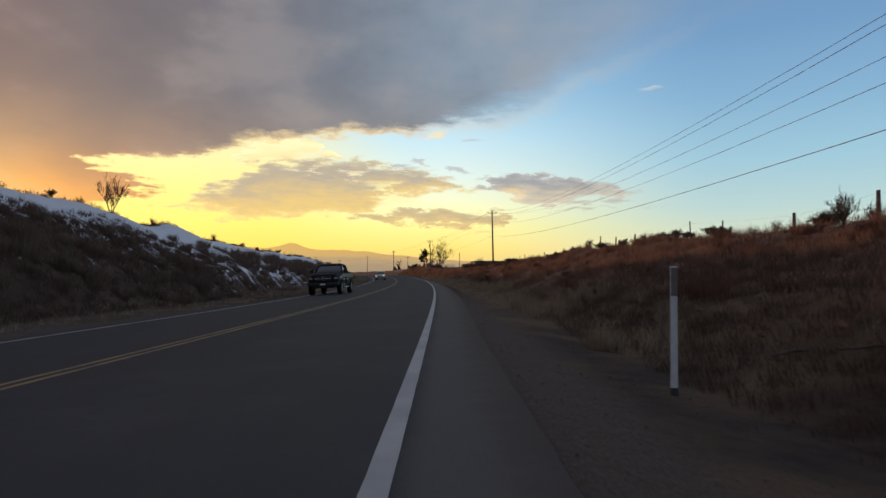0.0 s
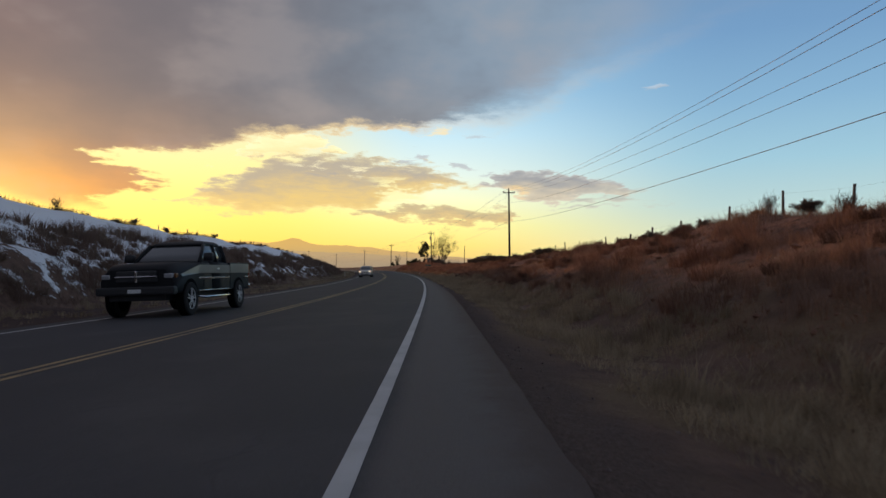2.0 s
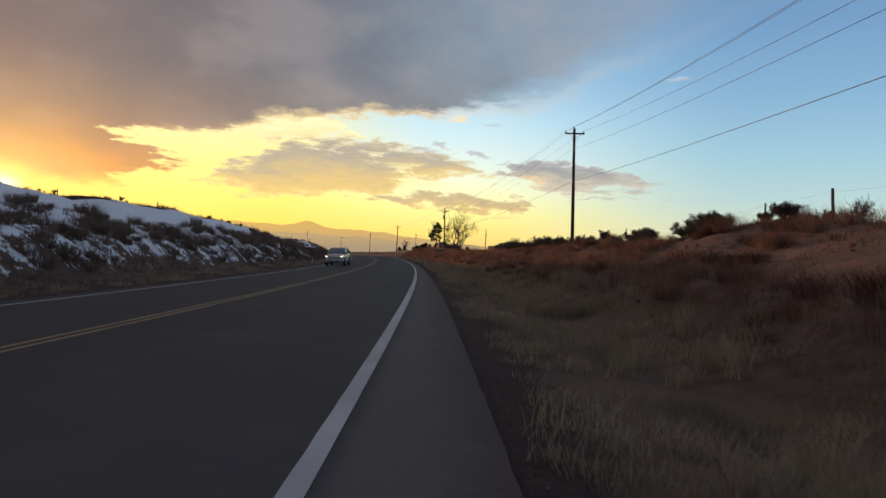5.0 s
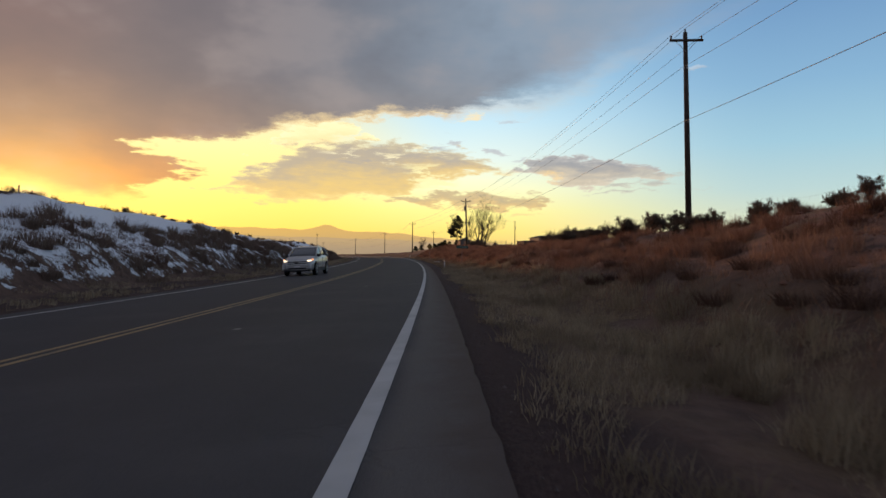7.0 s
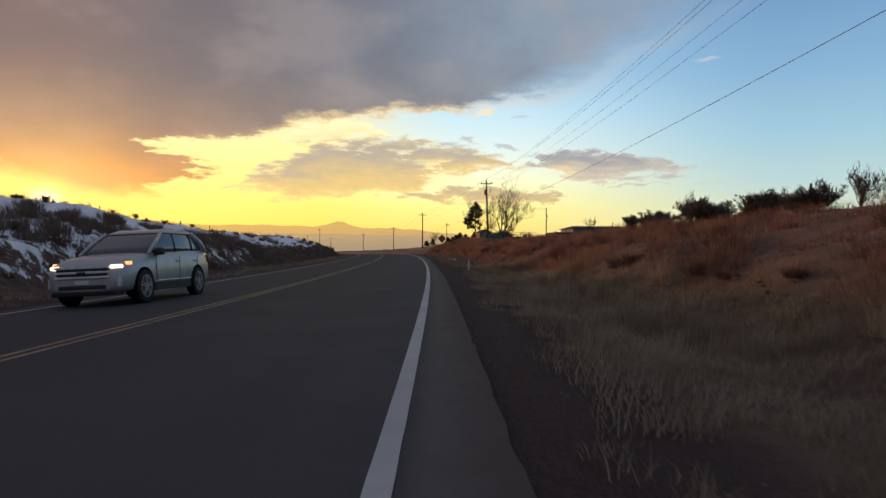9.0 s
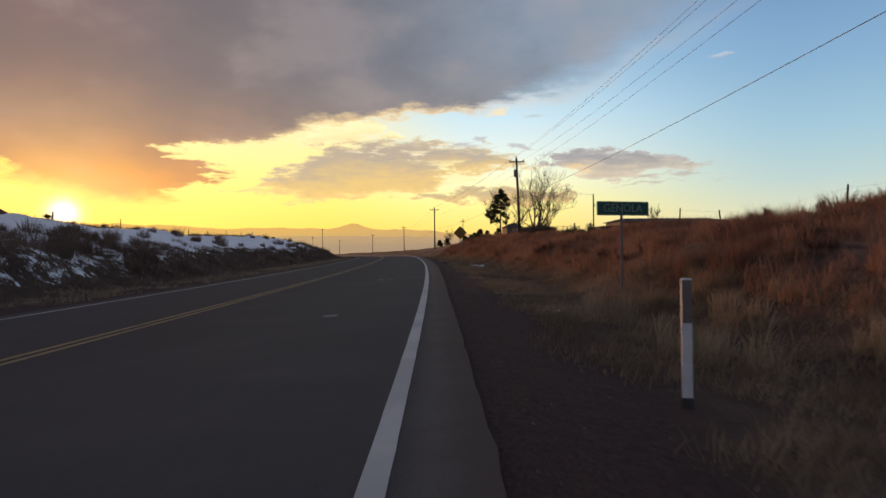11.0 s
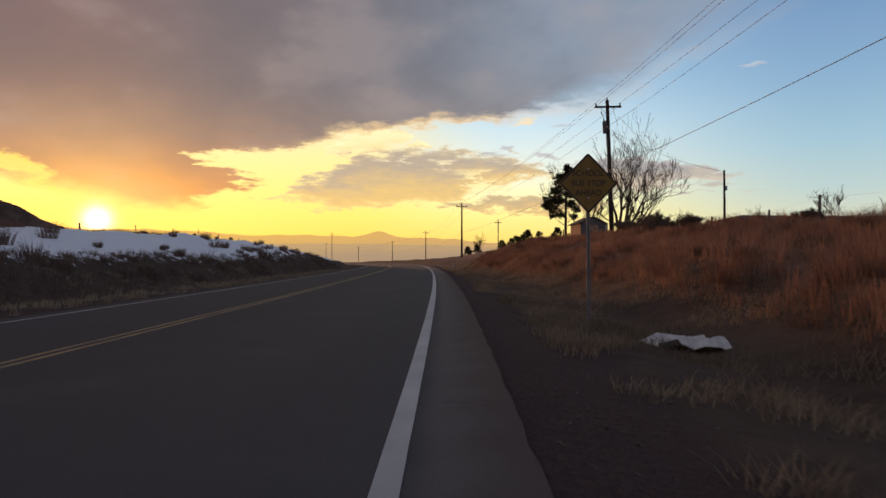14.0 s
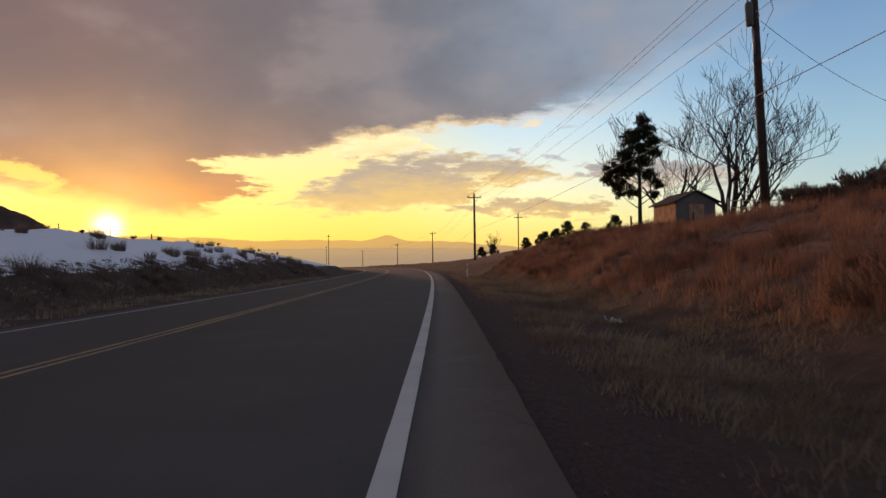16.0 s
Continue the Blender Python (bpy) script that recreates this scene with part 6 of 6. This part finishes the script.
    slab(t, "wiper_cowl", TRIM, -0.80, 0.80, 0.98, 1.16, 1.045, 1.075, 0.02)
    return t


def pickup(m):
    t = thing("pickup_truck", m, "black pickup truck with a pewter upper band on the far lane", "truck")

    def square(w, zb, zt, round_=0.07):
        return [(w * 0.6, zb), (w * 0.97, zb + 0.02), (w, zb + 0.08), (w, zb + (zt - zb) * 0.5), (w * 0.995, zt - round_ * 1.6), (w * 0.98, zt - round_), (w - round_, zt), (w * 0.4, zt + 0.012)]
    part("front_body", loft([(0.30, square(0.96, 0.54, 1.32)), (1.0, square(0.965, 0.54, 1.32)), (1.5, square(0.97, 0.54, 1.33, 0.16)), (2.1, square(0.96, 0.54, 1.30, 0.22)), (2.4, square(0.93, 0.54, 1.24, 0.24)), (2.52, square(0.88, 0.58, 1.14, 0.2))]), DARK_CAR, t)
    part("cab_body", loft([(-1.05, square(0.96, 0.54, 1.34)), (0.32, square(0.96, 0.54, 1.33))]), DARK_CAR, t)
    part("glasshouse", cabin([(1.30, 0.98, -1.03, 0.87), (1.55, 0.66, -1.0, 0.81), (1.80, 0.30, -0.94, 0.73), (1.88, 0.15, -0.90, 0.67)]), GLASS, t)
    part("roof", cabin([(1.80, 0.34, -0.97, 0.745), (1.87, 0.22, -0.95, 0.71), (1.925, 0.0, -0.88, 0.61), (1.95, -0.15, -0.70, 0.44)]), DARK_CAR, t)
    bed = bmesh.new()
    for s in (-1, 1):
        box(bed, s * 0.96 - (0.10 if s > 0 else 0), s * 0.96 + (0.10 if s < 0 else 0), -2.75, -1.10, 0.58, 1.34, 0.03)
    box(bed, -0.9, 0.9, -2.75, -1.10, 0.60, 0.70, 0.02)
    box(bed, -0.94, 0.94, -2.80, -2.72, 0.60, 1.33, 0.02)
    box(bed, -0.90, 0.90, -1.16, -1.10, 0.60, 1.33, 0.02)
    part("cargo_bed", bed, DARK_CAR, t)
    for s in (-1, 1):
        for a, b, c, r in (((0.87, 0.92, 1.31), (0.81, 0.62, 1.56), (0.735, 0.28, 1.82), 0.045), ((0.87, -0.28, 1.31), (0.81, -0.30, 1.56), (0.735, -0.32, 1.82), 0.045), ((0.86, -0.96, 1.31), (0.80, -0.95, 1.56), (0.725, -0.92, 1.82), 0.07)):
            part("pillar", tube_mesh("pillar", [([(s * a[0], a[1], a[2]), (s * b[0], b[1], b[2]), (s * c[0], c[1], c[2])], [r, r, r])], DARK_CAR, 8), None, t)
        mir = part("mirror", cabin([(1.36, 0.80, 0.68, 0.0001), (1.37, 0.83, 0.65, 0.12), (1.55, 0.83, 0.65, 0.12), (1.58, 0.80, 0.68, 0.08)]), TRIM, t)
        mir.location.x = s * 1.06
        slab(t, "side_stripe", CHROME, s * 0.97 - 0.012, s * 0.97 + 0.010, -1.04, 1.22, 0.90, 0.935, 0.006, "bright side strip")
        slab(t, "side_stripe", CHROME, s * 0.97 - 0.012, s * 0.97 + 0.010, -1.0, 1.2, 0.575, 0.605, 0.006, "bright side strip")
        slab(t, "upper_band", UPPER_CAR, s * 0.965 - 0.012, s * 0.965 + 0.006, -1.045, 1.18, 1.04, 1.26, 0.006, "pewter upper band")
        quad_panel(t, "upper_band", UPPER_CAR, [(s * 0.973, 1.18, 1.04), (s * 0.968, 1.18, 1.25), (s * 0.955, 1.75, 1.13), (s * 0.945, 2.25, 1.02), (s * 0.962, 2.2, 0.97)][::s], 0.008)
        slab(t, "upper_band", UPPER_CAR, s * 0.96 - 0.012, s * 0.96 + 0.006, -2.74, -1.11, 1.04, 1.31, 0.006, "pewter upper band")
        slab(t, "side_stripe", CHROME, s * 0.965 - 0.012, s * 0.965 + 0.010, -2.74, -2.3, 0.90, 0.935, 0.006, "bright side strip")
        part("step_bar", tube_mesh("step_bar", [([(s * 0.90, 1.1, 0.46), (s * 1.02, 0.95, 0.42), (s * 1.02, -0.85, 0.42), (s * 0.90, -1.0, 0.46)], [0.035] * 4)], CHROME, 8), None, t)
        slab(t, "door_handle", CHROME, s * 0.965 - 0.02, s * 0.965 + 0.03, -0.22, -0.05, 1.14, 1.18, 0.01)
        for y in (0.86, -0.30):
            slab(t, "door_gap", TRIM, s * 0.966 - 0.006, s * 0.966 + 0.008, y - 0.007, y + 0.007, 0.58, 1.28, 0.0)
        for y in (1.72, -1.80):
            # shade of the uncut wheel opening, as a dark disc
            part("wheel_arch_shade", disc(s * 0.78, s * 0.974, y, 0.45, 0.465, 0.46), SHADOW_GAP, t)
            wheel(t, s, y, 0.875, 0.41, 0.27, 5, 0.26, DISH)
        slab(t, "headlight", UNLIT, s * 0.76 - 0.11, s * 0.76 + 0.11, 2.38, 2.53, 0.93, 1.05, 0.03)
        slab(t, "indicator", plain("amber_lens", (0.14, 0.05, 0.015), 0.2, 0.0, 0.1, 8.0, relief=0.0), s * 0.895 - 0.025, s * 0.895 + 0.025, 2.30, 2.46, 0.93, 1.05, 0.02)
        slab(t, "tail_lamp", RED_LENS, s * 0.90 - 0.06, s * 0.90 + 0.06, -2.83, -2.74, 0.88, 1.26, 0.015)
    slab(t, "grille", TRIM, -0.50, 0.50, 2.44, 2.57, 0.84, 1.12, 0.04)
    slab(t, "grille_bar", CHROME, -0.52, 0.52, 2.50, 2.595, 0.96, 0.995, 0.012)
    slab(t, "grille_bar", CHROME, -0.03, 0.03, 2.50, 2.595, 0.84, 1.12, 0.012)
    slab(t, "front_bumper", TRIM, -0.95, 0.95, 2.42, 2.66, 0.54, 0.74, 0.05)
    slab(t, "rear_bumper", CHROME, -0.95, 0.95, -2.94, -2.78, 0.54, 0.70, 0.04)
    slab(t, "number_plate", POST_WHITE, -0.16, 0.16, 2.655, 2.67, 0.59, 0.68, 0.004, "plain pale plate")
    slab(t, "frame_rail", TRIM, -0.7, 0.7, -2.7, 2.5, 0.40, 0.56, 0.03)
    return t


def parked(make, l, y, extra=0.0, size=1.0, slim=1.0):
    p = at(l, y, l * BANKING + 0.006)
    # leans with the road's crossfall
    return make(Matrix.Translation(p) @ Matrix.Rotation(radians(heading(y) + 180 + extra), 4, "Z") @ Matrix.Rotation(math.atan(BANKING), 4, "Y") @ Matrix.Diagonal((size * slim, size, size, 1)))


parked(suv, -7.05, 130.6, -4, 0.99, 0.94)
parked(pickup, -7.25, 48.1, -3, 1.10)
